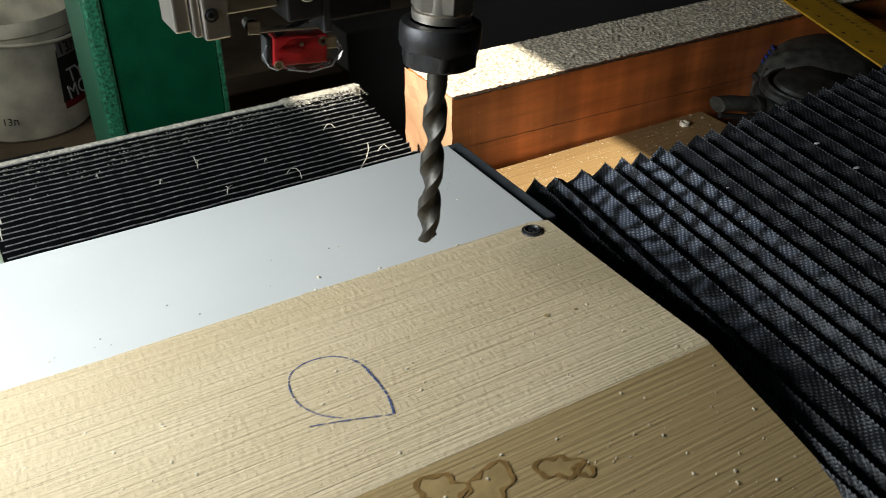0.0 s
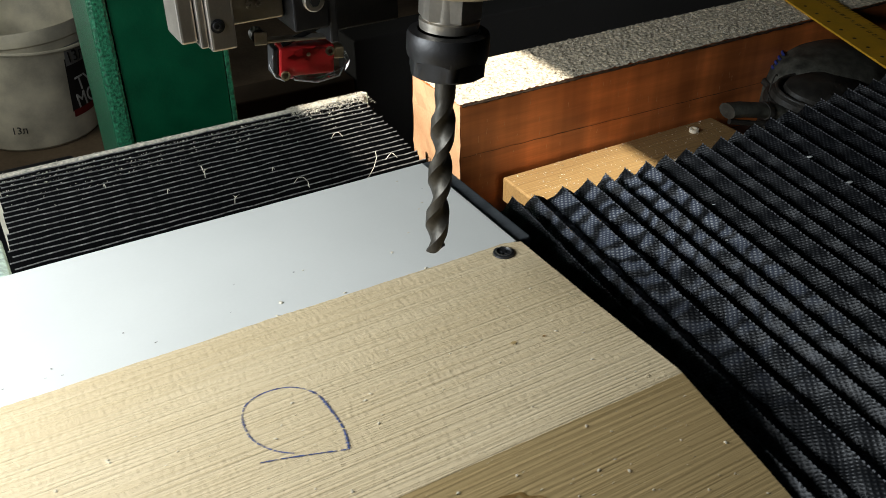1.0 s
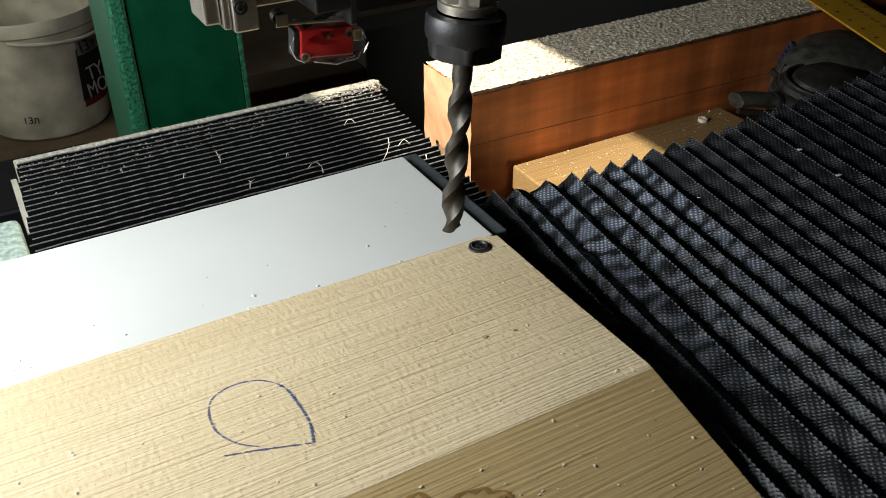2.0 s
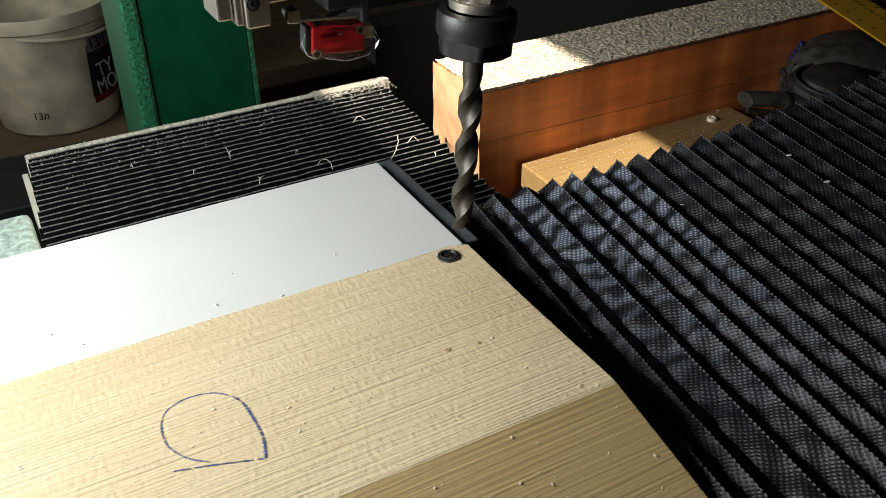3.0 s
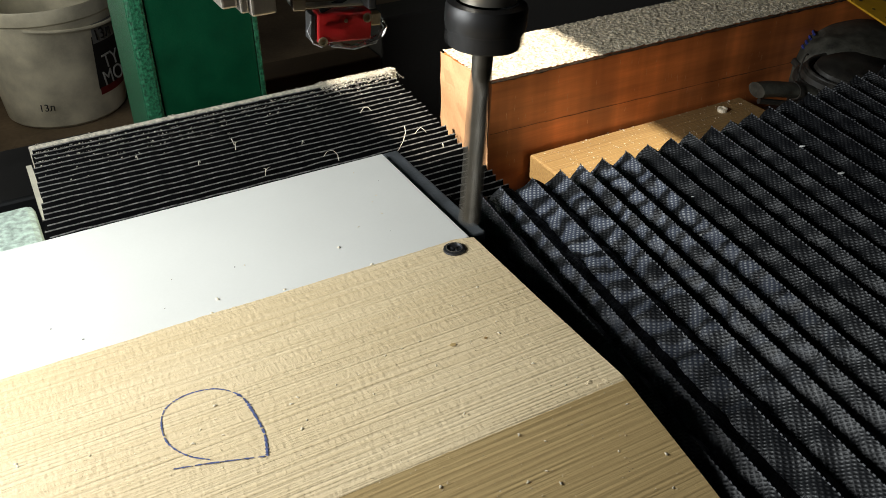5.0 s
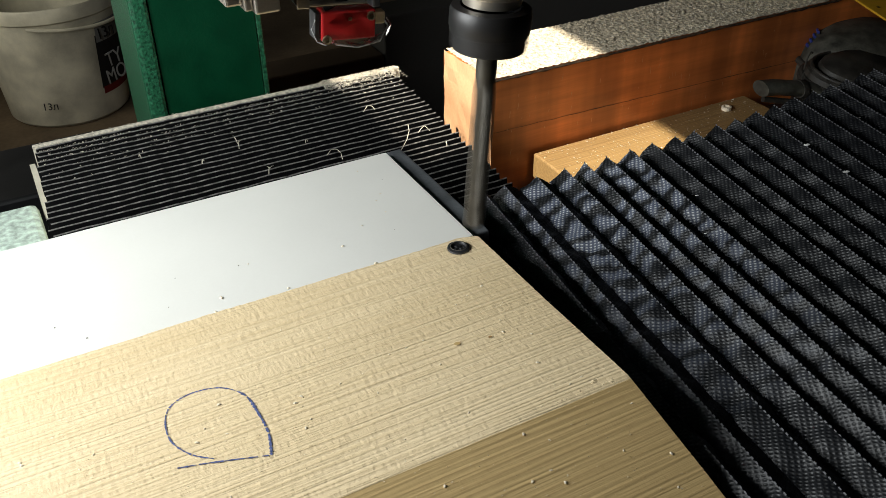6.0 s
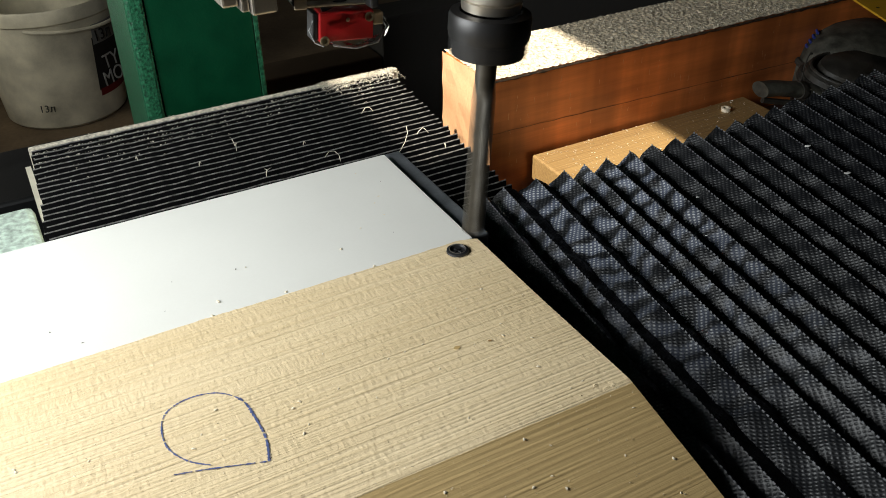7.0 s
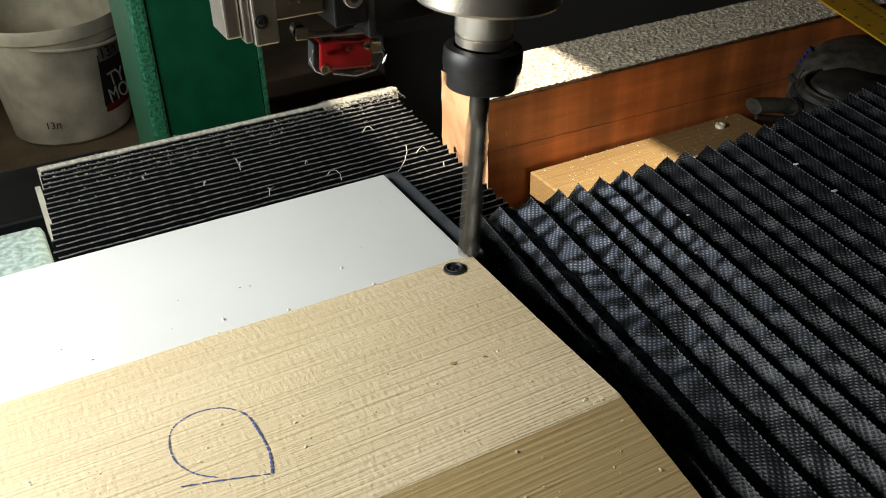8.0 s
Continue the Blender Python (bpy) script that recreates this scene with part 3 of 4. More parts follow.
# ---- yellow rule, ear defenders ----
def build_rule():
    m = Matrix.Translation((0.757, 0.4114, -0.0695)) @ Euler((0, 0, math.atan2(0.1869 - 0.4114, 0.6677 - 0.7569))).to_matrix().to_4x4()
    rule = empty("steel_rule", m)
    tagged(rule, "yellow flat rule with black numbers, lying on the beam", "rule")
    w = 0.062
    part("blade", box(-0.28, 0.40, 0.0, w, 0.0, 0.0025, 0.0006), YELLOW, rule)
    for k in range(60):
        x = -0.18 + 0.008 * k
        ln_ = 0.010 if k % 5 == 0 else 0.005
        part("tick", box(x, x + 0.0008, w - 0.001 - ln_, w - 0.001, 0.0026, 0.0028), LABEL_BLACK, rule)
    for k in range(16):
        x = -0.05 + 0.0125 * k
        flip = Matrix.Translation((x, w - 0.018, 0.0026)) @ Euler((0, 0, math.pi)).to_matrix().to_4x4()
        text_mesh("numeral", str(26 - k), 0.0085, LABEL_BLACK, rule, flip, 0.0001)
    for k in range(9):
        part("hole", lathe([(0.0022, 0), (0.0022, 0.0002)], 12, m=Matrix.Translation((-0.05 + 0.03 * k, 0.012, 0.0026))), LABEL_BLACK, rule)
    return rule


build_rule()


def build_ear_defenders():
    tool = empty("ear_defenders", Matrix.Translation((0.716, 0.300, -0.162)))
    tagged(tool, "dusty black plastic ear defenders with a blue striped cup", "ear defenders")

    def dish(name, m, rx, ry, prof, material, label=""):
        bm = lathe([(r, z) for r, z in prof], 56, cap=False)
        bmesh.ops.scale(bm, vec=(rx, ry, 1), verts=bm.verts)
        bm.transform(m)
        return part(name, bm, material, tool, label, smooth=True)

    def ring(name, m, rx, ry, z, thick, material, a0=0.0, a1=2 * math.pi):
        pts = [m @ Vector((rx * math.cos(a), ry * math.sin(a), z)) for a in np.linspace(a0, a1, 48)]
        return part(name, tube(pts, thick, 10), material, tool, smooth=True)

    back = Matrix.Translation((0.042, 0.036, 0.010)) @ Euler((radians(8), radians(4), radians(-10))).to_matrix().to_4x4()
    dome = [(1.0, -0.035), (1.02, 0.0), (0.97, 0.022), (0.86, 0.036), (0.62, 0.045), (0.30, 0.049), (0.001, 0.050)]
    dish("rear_cup", back, 0.088, 0.066, dome, HOSE_DUSTY, "dusty grey-green rear cup")
    ring("rear_rim", back, 0.090, 0.068, 0.006, 0.0042, HOSE)
    for k in range(4):
        ring("stripe", back, 0.0835 - 0.003 * k, 0.0630 - 0.002 * k, 0.024 + 0.0055 * k, 0.0017, BLUE, 2.35 + 0.05 * k, 2.95 - 0.03 * k)
    part("rivet", lathe([(0.0042, 0.0), (0.0038, 0.002), (0.001, 0.003)], 16, m=back @ Matrix.Translation((-0.050, 0.020, 0.0400))), CHIP, tool, "pale round rivet")
    front = Matrix.Translation((-0.022, -0.012, 0.014)) @ Euler((radians(10), radians(8), radians(-14))).to_matrix().to_4x4()
    cup = [(1.0, -0.030), (1.03, 0.004), (1.0, 0.016), (0.93, 0.020), (0.90, 0.014), (0.84, 0.013), (0.80, 0.024), (0.60, 0.032), (0.001, 0.034)]
    dish("front_cup", front, 0.074, 0.046, cup, HOSE, "scuffed black front cup")
    ring("cushion", front, 0.0745, 0.0465, 0.004, 0.0062, HOSE)
    ring("lip", front, 0.0690, 0.0430, 0.0195, 0.0022, HOSE)
    pts = [(-0.166, 0.004, 0.036), (-0.146, 0.002, 0.034), (-0.112, -0.004, 0.027), (-0.080, -0.014, 0.020), (-0.040, -0.044, 0.008)]
    part("headband", tube(pts, 0.0135, 16, flat=0.62), HOSE_DUSTY, tool, "flat dusty headband end", smooth=True)
    part("band_ring", tube([(-0.115, -0.0035, 0.0275), (-0.109, -0.005, 0.0263)], 0.0150, 18, flat=0.66), HOSE, tool, smooth=True)
    part("band_edge", tube([(-0.164, 0.000, 0.024), (-0.110, -0.012, 0.012), (-0.060, -0.030, 0.002)], 0.0035, 8), HOSE, tool, smooth=True)
    pts = [(-0.098 + 0.006 * math.cos(a), 0.002, 0.044 + 0.022 * math.sin(a)) for a in np.linspace(1.2, 4.6, 12)]
    part("wire", tube(pts, 0.0011, 6), HOSE, tool, smooth=True)
    tagged(part("tool_stand", box(0.60, 0.88, 0.21, 0.357, FLOOR_Z, -0.186), BLACK_PAINT), "dark block under the ear defenders", "block")


build_ear_defenders()


# ---- white bucket on the floor ----
def build_bucket():
    cx, cy = -0.072, 1.555
    b = empty("bucket", Matrix.Translation((cx, cy, FLOOR_Z)))
    tagged(b, "dirty white plastic bucket with a printed label", "bucket")
    r0, r1, h = 0.118, 0.142, 0.245
    prof = [(0.001, 0.002), (r0 - 0.006, 0.0), (r0, 0.006), (r1 - 0.004, h - 0.03), (r1 - 0.003, h - 0.029), (r1 + 0.001, h - 0.026), (r1 + 0.001, h - 0.004), (r1 - 0.001, h), (r1 - 0.005, h - 0.001), (r1 - 0.007, h - 0.006), (r0 - 0.004, 0.012), (0.001, 0.010)]
    part("shell", lathe(prof, 72, cap=False), WHITE_PLASTIC, b, smooth=True)

    def wrapped(name, a0, a1, z0, z1, material, lift=0.0009):
        bm = bmesh.new()
        n = 14
        prev = None
        for i in range(n + 1):
            a = a0 + (a1 - a0) * i / n
            pair = []
            for z in (z0, z1):
                r = r0 + (r1 - 0.004 - r0) * (z - 0.006) / (h - 0.036) + lift
                pair.append(bm.verts.new((r * math.cos(a), r * math.sin(a), z)))
            if prev:
                bm.faces.new((prev[0], pair[0], pair[1], prev[1]))
            prev = pair
        return part(name, bm, material, b)

    def print_text(name, body, size, a, z, material):
        r = r0 + (r1 - 0.004 - r0) * (z - 0.006) / (h - 0.036) + 0.0075
        m = Matrix.Translation((r * math.cos(a), r * math.sin(a), z)) @ Euler((0, 0, a + math.pi / 2)).to_matrix().to_4x4() @ Euler((radians(84), 0, 0)).to_matrix().to_4x4()
        return text_mesh(name, body, size, material, b, m)

    wrapped("label", radians(-63), radians(25), 0.065, 0.175, LABEL_BLACK)
    wrapped("label_band", radians(-62), radians(25), 0.052, 0.067, LABEL_RED, 0.0013)
    wrapped("label_top", radians(-62), radians(25), 0.160, 0.200, GREY_PLASTIC, 0.0013)
    print_text("print", "13л", 0.030, radians(-53), 0.168, LABEL_BLACK)
    print_text("print", "TY", 0.040, radians(-47), 0.106, LABEL_WHITE)
    print_text("print", "MO", 0.040, radians(-46), 0.072, LABEL_WHITE)
    print_text("print", "13л", 0.020, radians(-112), 0.045, LABEL_BLACK)
    pts = []
    for i in range(15):
        a = radians(-112 + 70 * i / 14)
        z = h - 0.032 - 0.016 * math.sin(math.pi * i / 14 * 0.5)
        pts.append(((r1 + 0.005) * math.cos(a), (r1 + 0.005) * math.sin(a), z))
    part("handle", tube(pts, 0.0035, 8), WHITE_PLASTIC, b, smooth=True)
    return b


build_bucket()

# ---- column fittings: guide, bracket, limit switch ----
def build_guide():
    g = empty("guide_bracket", Matrix.Translation((-0.0875, 0.048, 0.15)))
    tagged(g, "bright steel linear guide carriage on the column", "guide bracket")
    part("rail", box(-0.0165, -0.0085, 0.006, 0.03, 0.004, 0.30, 0.0012), STEEL, g)
    part("rail_edge", box(-0.0082, -0.0042, 0.003, 0.03, 0.0015, 0.30, 0.001), STEEL, g)
    part("carriage", box(-0.004, 0.0085, 0.0, 0.03, 0.0, 0.30, 0.0012), STEEL, g)
    face = Euler((radians(90), 0, 0)).to_matrix().to_4x4()
    part("counterbore", lathe([(0.0034, 0), (0.0034, 0.0004)], 28, m=Matrix.Translation((0.0, 0.0, 0.0125)) @ face), BLACK_PAINT, g)
    socket_screw("screw", g, Matrix.Translation((-0.0003, -0.0004, 0.0127)) @ face, 0.0021, 0.0008, STEEL_DARK)
    part("plate", box(0.009, 0.036, 0.008, 0.03, 0.0085, 0.30, 0.001), STEEL, g, "brushed steel plate")
    for x in (0.0185, 0.0235):
        socket_screw("screw", g, Matrix.Translation((x, 0.008, 0.0175)) @ face, 0.0017, 0.0012, STEEL)
    part("block", box(0.0365, 0.055, -0.004, 0.03, 0.0035, 0.30, 0.001), BLACK_OXIDE, g, "black mounting block")
    socket_screw("bolt", g, Matrix.Translation((0.0465, -0.0043, 0.0185)) @ face, 0.0053, 0.003, STEEL)
    part("bolt_socket", lathe([(0.0026, 0), (0.0026, 0.0004)], 6, m=Matrix.Translation((0.0465, -0.0074, 0.0185)) @ face), BLACK_PAINT, g)
    part("side_plate", box(0.0555, 0.060, -0.002, 0.03, -0.006, 0.30, 0.001), STEEL_DARK, g)
    part("cover", box(0.0605, 0.098, 0.006, 0.06, -0.003, 0.30, 0.001), BLACK_OXIDE, g, "black cover plate")
    part("backing", box(-0.0155, 0.097, 0.0605, 0.10, 0.02, 0.30, 0.001), BLACK_PAINT, g)
    part("arm", box(0.0665, 0.097, 0.1005, 0.45, 0.272, 0.30, 0.001), BLACK_PAINT, g)
    return g


build_guide()


def build_switch():
    m = Matrix.Translation((-0.043, 0.0525, 0.135)) @ Euler((0, radians(5), radians(-4))).to_matrix().to_4x4()
    s = empty("limit_switch", m)
    tagged(s, "red limit switch wrapped in clear film", "limit switch")
    part("body", box(-0.0145, 0.0145, 0.0, 0.0105, -0.0075, 0.0075, 0.0010), RED, s)
    # black slab added for the switch's dark left side
    part("side_slab", box(-0.0178, -0.0147, 0.001, 0.0105, -0.0068, 0.0072, 0.0008), BLACK_PAINT, s, "black slab on the left side")
    face = Euler((radians(90), 0, 0)).to_matrix().to_4x4()
    for x, z in ((-0.0118, -0.0065), (0.0118, 0.0045)):
        part("mount_ring", lathe([(0.0024, 0), (0.0024, 0.0012), (0.0014, 0.0012), (0.0014, 0.0)], 20, m=Matrix.Translation((x, 0.0, z)) @ face), BRASS, s, smooth=True)
    part("rivet", lathe([(0.0011, 0), (0.0010, 0.0004), (0.0004, 0.0006)], 14, m=Matrix.Translation((0.0005, 0.0, 0.0035)) @ face), BRASS, s)
    part("terminal", box(0.0150, 0.0205, 0.002, 0.008, -0.001, 0.0055, 0.0008), BRASS, s, "brass terminal tab")
    part("lever", box(-0.026, 0.012, 0.001, 0.0075, 0.0105, 0.0118, 0.0003), STEEL, s, "thin steel lever")
    part("lever_arm", tube([(-0.012, 0.004, 0.0078), (-0.006, 0.004, 0.0105), (0.008, 0.004, 0.0165)], 0.0014, 8), BLACK_OXIDE, s)
    part("roller", lathe([(0.0036, 0), (0.0036, 0.006), (0.0012, 0.006), (0.0012, 0.0)], 22, m=Matrix.Translation((-0.0245, 0.0075, 0.0140)) @ face), STEEL_DARK, s, "steel roller")
    part("roller_cheek", box(-0.027, -0.0205, 0.0002, 0.0012, 0.0098, 0.0165, 0.0006), STEEL, s)
    rnd = random.Random(12)
    bm = bmesh.new()
    bmesh.ops.create_icosphere(bm, subdivisions=3, radius=1.0)
    for v in bm.verts:
        k = 1 + 0.16 * noise.noise(v.co * 3.1) + 0.10 * noise.noise(v.co * 7.3)
        v.co = Vector((v.co.x * 0.0200 * k + 0.004, v.co.y * 0.0085 * k + 0.005, v.co.z * 0.0105 * k - 0.002))
    part("film", bm, FILM, s, "crumpled clear plastic film", smooth=False)
    pts = [(0.018, 0.003, 0.004), (0.022, 0.002, -0.002), (0.018, 0.002, -0.010), (0.006, 0.002, -0.0125), (-0.006, 0.003, -0.0105)]
    part("film_fold", tube(pts, 0.00045, 6), FOLD, s)
    pts = [(-0.0175, 0.001, 0.004), (-0.0195, 0.001, -0.001), (-0.0165, 0.001, -0.0075), (-0.012, 0.0, -0.0095)]
    part("film_fold", tube(pts, 0.0004, 6), FOLD, s)
    return s


build_switch()

# brown board partition of two heights behind the machine
tagged(part("partition", box(0.045, 0.285, 0.74, 0.80, FLOOR_Z, -0.183, 0.003), KRAFT), "low dark brown board partition", "partition", kind="structure")
tagged(part("partition", box(0.287, 1.4, 0.74, 0.80, FLOOR_Z, -0.130, 0.003), WALLM), "nearly black board partition", "partition", kind="structure")


# ---- spindle ----
def spindle_pose(dz):
    return Matrix.Translation((0.0005, 0.0, 0.035 + dz)) @ Euler((0, radians(4.3), 0)).to_matrix().to_4x4()


def build_spindle():
    """The origin is the cutter's tip, the axis z."""
    sp = empty("spindle", spindle_pose(0))
    tagged(sp, "milling spindle with black collet nut and end mill", "spindle")
    u = 0.0045
    part("nose", lathe([(0.017, 0.1400 + u), (0.0350, 0.1400 + u), (0.0362, 0.1415 + u), (0.0362, 0.154 + u), (0.041, 0.155 + u), (0.041, 0.186)], 72), STEEL, sp, "turned steel spindle nose", smooth=True)
    # unseen motor body, added wide so that it shades the cloth cover
    part("shading_motor_housing", lathe([(0.042, 0.1865), (0.055, 0.1885), (0.0565, 0.192), (0.0565, 0.50), (0.05, 0.506)], 64), STEEL_DARK, sp, "dark cylindrical motor housing, unseen, widened to shade the cover", smooth=True)
    rot = part("collet_chuck", lathe([(0.0142, 0.1180 + u), (0.0145, 0.1200 + u), (0.0146, 0.1222 + u), (0.0134, 0.1228 + u), (0.0132, 0.1398 + u)], 48), STEEL, sp, smooth=True)
    hexagon = lathe([(0.0146, 0.1230 + u), (0.0152, 0.1238 + u), (0.0152, 0.1385 + u), (0.0146, 0.1392 + u)], 6, m=Matrix.Rotation(radians(-100), 4, "Z"))
    part("wrench_hexagon", hexagon, STEEL, rot, "polished steel wrench flats")
    bm = bmesh.new()
    n, corner = 96, radians(-113)
    rings = []
    for level in range(11):
        ring = []
        for k in range(n):
            a = 2 * math.pi * k / n
            off = (a - corner) % radians(60) - radians(30)
            flat = min(0.0196, 0.0174 / math.cos(off))
            arch = 0.1046 - 0.0016 * (off / radians(30)) ** 2
            r, z = ((0.0100, 0.0958), (min(flat, 0.0176), 0.0958), (flat, 0.0970), (flat, arch), (0.0197, arch + 0.0006), (0.0198, 0.1062), (0.0201, 0.1070), (0.0201, 0.1145), (0.0193, 0.1165), (0.0152, 0.1172), (0.0146, 0.1160))[level]
            ring.append(bm.verts.new((r * math.cos(a), r * math.sin(a), z + u)))
        rings.append(ring)
    for p, q in zip(rings, rings[1:]):
        for k in range(n):
            bm.faces.new((p[k], p[(k + 1) % n], q[(k + 1) % n], q[k]))
    part("collet_nut", bm, BLACK_OXIDE, rot, "black collet nut with a hexagonal foot", smooth=True)
    part("collet_face", lathe([(0.0053, 0.0938 + u), (0.0105, 0.0938 + u), (0.0125, 0.0957 + u)], 32), STEEL_DARK, rot)
    # end mill: twisted two-flute section, shank above
    bm = bmesh.new()
    n, rows = 48, 110
    z1, lead = 0.088, 0.053
    rings = []
    for i in range(rows + 1):
        z = z1 * i / rows
        tw = 2 * math.pi * z / lead
        fade = min(1.0, max(0.0, (z1 - z) / 0.012))
        ring = []
        for k in range(n):
            a = 2 * math.pi * k / n
            u = (a % math.pi) / math.pi
            land = 1.0 if u < 0.30 else 1.0 - 0.52 * math.sin(math.pi * (u - 0.30) / 0.70) ** 0.8
            r = (0.0052 + 0.0010 * fade) * (1 - fade * (1 - land))
            if i == 0:
                r *= 0.96
            ring.append(bm.verts.new((r * math.cos(a + tw), r * math.sin(a + tw), z + (0.0012 * u if i == 0 else 0))))
        rings.append(ring)
    for r in (0.0885, 0.1000):
        rings.append([bm.verts.new((0.0052 * math.cos(2 * math.pi * k / n + 2 * math.pi * z1 / lead), 0.0052 * math.sin(2 * math.pi * k / n + 2 * math.pi * z1 / lead), r)) for k in range(n)])
    for a, b in zip(rings, rings[1:]):
        for k in range(n):
            bm.faces.new((a[k], a[(k + 1) % n], b[(k + 1) % n], b[k]))
    c = bm.verts.new((0, 0, 0.0015))
    for k in range(n):
        bm.faces.new((rings[0][(k + 1) % n], rings[0][k], c))
    bm.faces.new(rings[-1])
    part("end_mill", bm, CARBIDE, rot, "used two-flute end mill with spiral flutes", smooth=True)
    return sp, rot


spindle, chuck = build_spindle()


# ---- table with the workpieces ----
def build_table():
    t = empty("machine_table")
    tagged(t, "dark steel milling table", "machine table")
    part("top_plate", box(-0.47, 0.020, -0.30, 0.192, -0.062, -0.0325, 0.0015), STEEL_DARK, t)
    part("end_stop", box(0.0212, 0.0330, 0.036, 0.160, -0.062, -0.0030, 0.0012), BAR, t, "blue-grey steel end bar")
    return t


def wood_board():
    """Pine plank, planed to a slope along its front."""
    rnd = random.Random(7)
    w = empty("pine_board")
    tagged(w, "pale sawn pine plank with a sloped front edge", "wooden plank")
    bm = bmesh.new()
    n = 150
    rings = []
    prof = [(0.0330, 0.0), (0.0322, 0.0009), (-0.04, 0.0), (-0.113, 0.0), (-0.1155, -0.0004), (-0.17, -0.0152), (-0.226, -0.0305), (-0.226, -0.0322), (0.0330, -0.0322)]
    for i in range(n + 1):
        x = -0.46 + 0.48 * i / n
        d = [rnd.uniform(-1, 1) * 0.00025 for _ in prof]
        wob = 0.0003 * math.sin(x * 31) + 0.0002 * math.sin(x * 77)
        end = 1.0 if i == n else 0.0
        ring = []
        for j, (u, v) in enumerate(prof):
            uu = u + (wob + d[j] if j in (0, 1, 8) else d[j] * 0.6 if j in (3, 4) else 0)
            if j in (0, 1, 8) and x > 0.004:
                uu -= 0.004 * ((x - 0.004) / 0.016) ** 2
            vv = v - (0.0006 if j in (0,) else 0)
            ring.append(bm.verts.new((x + end * rnd.uniform(-1, 1) * 0.0006 + end * 0.002 * (-u / 0.11 if u < 0 else 0), uu, vv)))
        rings.append(ring)
    for a, b in zip(rings, rings[1:]):
        for j in range(len(prof)):
            bm.faces.new((a[j], a[(j + 1) % len(prof)], b[(j + 1) % len(prof)], b[j]))
    bm.faces.new(rings[0][::-1])
    bm.faces.new(rings[-1])
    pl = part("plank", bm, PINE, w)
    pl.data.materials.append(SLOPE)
    # slope faces: amber wood, with part of their shade in the colour
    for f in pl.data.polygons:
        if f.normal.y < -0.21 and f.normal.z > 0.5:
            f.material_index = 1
    # drawn drop shape: a round arc closed by two straight strokes
    ctrl = [(-0.1858, -0.0665), (-0.172, -0.0705), (-0.1475, -0.079), (-0.1442, -0.066), (-0.1440, -0.051), (-0.1458, -0.036), (-0.1545, -0.0255), (-0.1675, -0.0226), (-0.1785, -0.0265), (-0.1835, -0.036), (-0.1841, -0.0495), (-0.1784, -0.0615), (-0.1700, -0.0690)]

    def spline(pts, per=14):
        out = []
        for i in range(len(pts) - 1):
            p0, p1, p2, p3 = (Vector((*pts[min(max(i + o, 0), len(pts) - 1)], 0)) for o in (-1, 0, 1, 2))
            for k in range(per):
                s = k / per
                out.append(0.5 * (2 * p1 + (p2 - p0) * s + (2 * p0 - 5 * p1 + 4 * p2 - p3) * s * s + (3 * p1 - p0 - 3 * p2 + p3) * s ** 3))
        return out

    bm = bmesh.new()
    for seg in (spline(ctrl[:3]), spline(ctrl[2:])):
        for a, b in zip(seg, seg[1:]):
            if rnd.random() < 0.05:
                continue
            d = (b - a)
            dark = 1.0 if a.x < -0.150 or a.y > -0.034 else 1.7
            side = Vector((-d.y, d.x, 0)).normalized() * rnd.uniform(0.00018, 0.00050) * dark
            vs = [bm.verts.new(p + Vector((0, 0, 0.00035))) for p in (a - side, b - side, b + side, a + side)]
            bm.faces.new(vs)
    part("pen_line", bm, INK, w, "hand-drawn blue pen outline of a drop")
    # resin stains on the slope
    for cx, cy, r in ((-0.095, -0.141, 0.009), (-0.130, -0.136, 0.012), (-0.150, -0.128, 0.010), (-0.085, -0.147, 0.005)):
        bm = bmesh.new()
        ring = []
        for k in range(26):
            a = 2 * math.pi * k / 26
            q = r * (1 + 0.28 * math.sin(2 * a + cx * 99) + 0.12 * math.sin(5 * a + cy * 70))
            x, y = cx + q * 1.25 * math.cos(a), cy + q * 0.7 * math.sin(a)
            ring.append(Vector((x, y, -0.0004 + (y + 0.1155) * 0.2716 + 0.0004)))
        inner = [p + (Vector((cx, cy, p.z)) - p).normalized() * (0.0020 + 0.0010 * math.sin(p.x * 700)) for p in ring]
        for p, q in zip(ring, inner):
            q.z = -0.0004 + (q.y + 0.1155) * 0.2716 + 0.0004
        ra, rb = [bm.verts.new(p) for p in ring], [bm.verts.new(p) for p in inner]
        for k in range(26):
            bm.faces.new((ra[k], ra[(k + 1) % 26], rb[(k + 1) % 26], rb[k]))
        part("resin_stain", bm, STAIN, w, "brown resin tide mark")
        bm = bmesh.new()
        bm.faces.new([bm.verts.new(p + Vector((0, 0, -0.0002))) for p in inner])
        part("resin_film", bm, RESIN, w, "thin amber resin film")
    # small knot with a brown ring, a dark pith beside it
    for cx, cy, r in ((-0.0391, -0.0524, 0.0012), (-0.0218, -0.0558, 0.0007)):
        bm = bmesh.new()
        n = 22
        outer = [bm.verts.new((cx + r * 1.5 * math.cos(2 * math.pi * k / n) * rnd.uniform(0.85, 1.1), cy + r * math.sin(2 * math.pi * k / n) * rnd.uniform(0.85, 1.1), 0.0004)) for k in range(n)]
        bm.faces.new(outer)
        part("knot", bm, RESIN if r > 0.001 else STAIN, w, "small brown knot")
    # fine sawdust clinging to the sawn faces
    bm = bmesh.new()
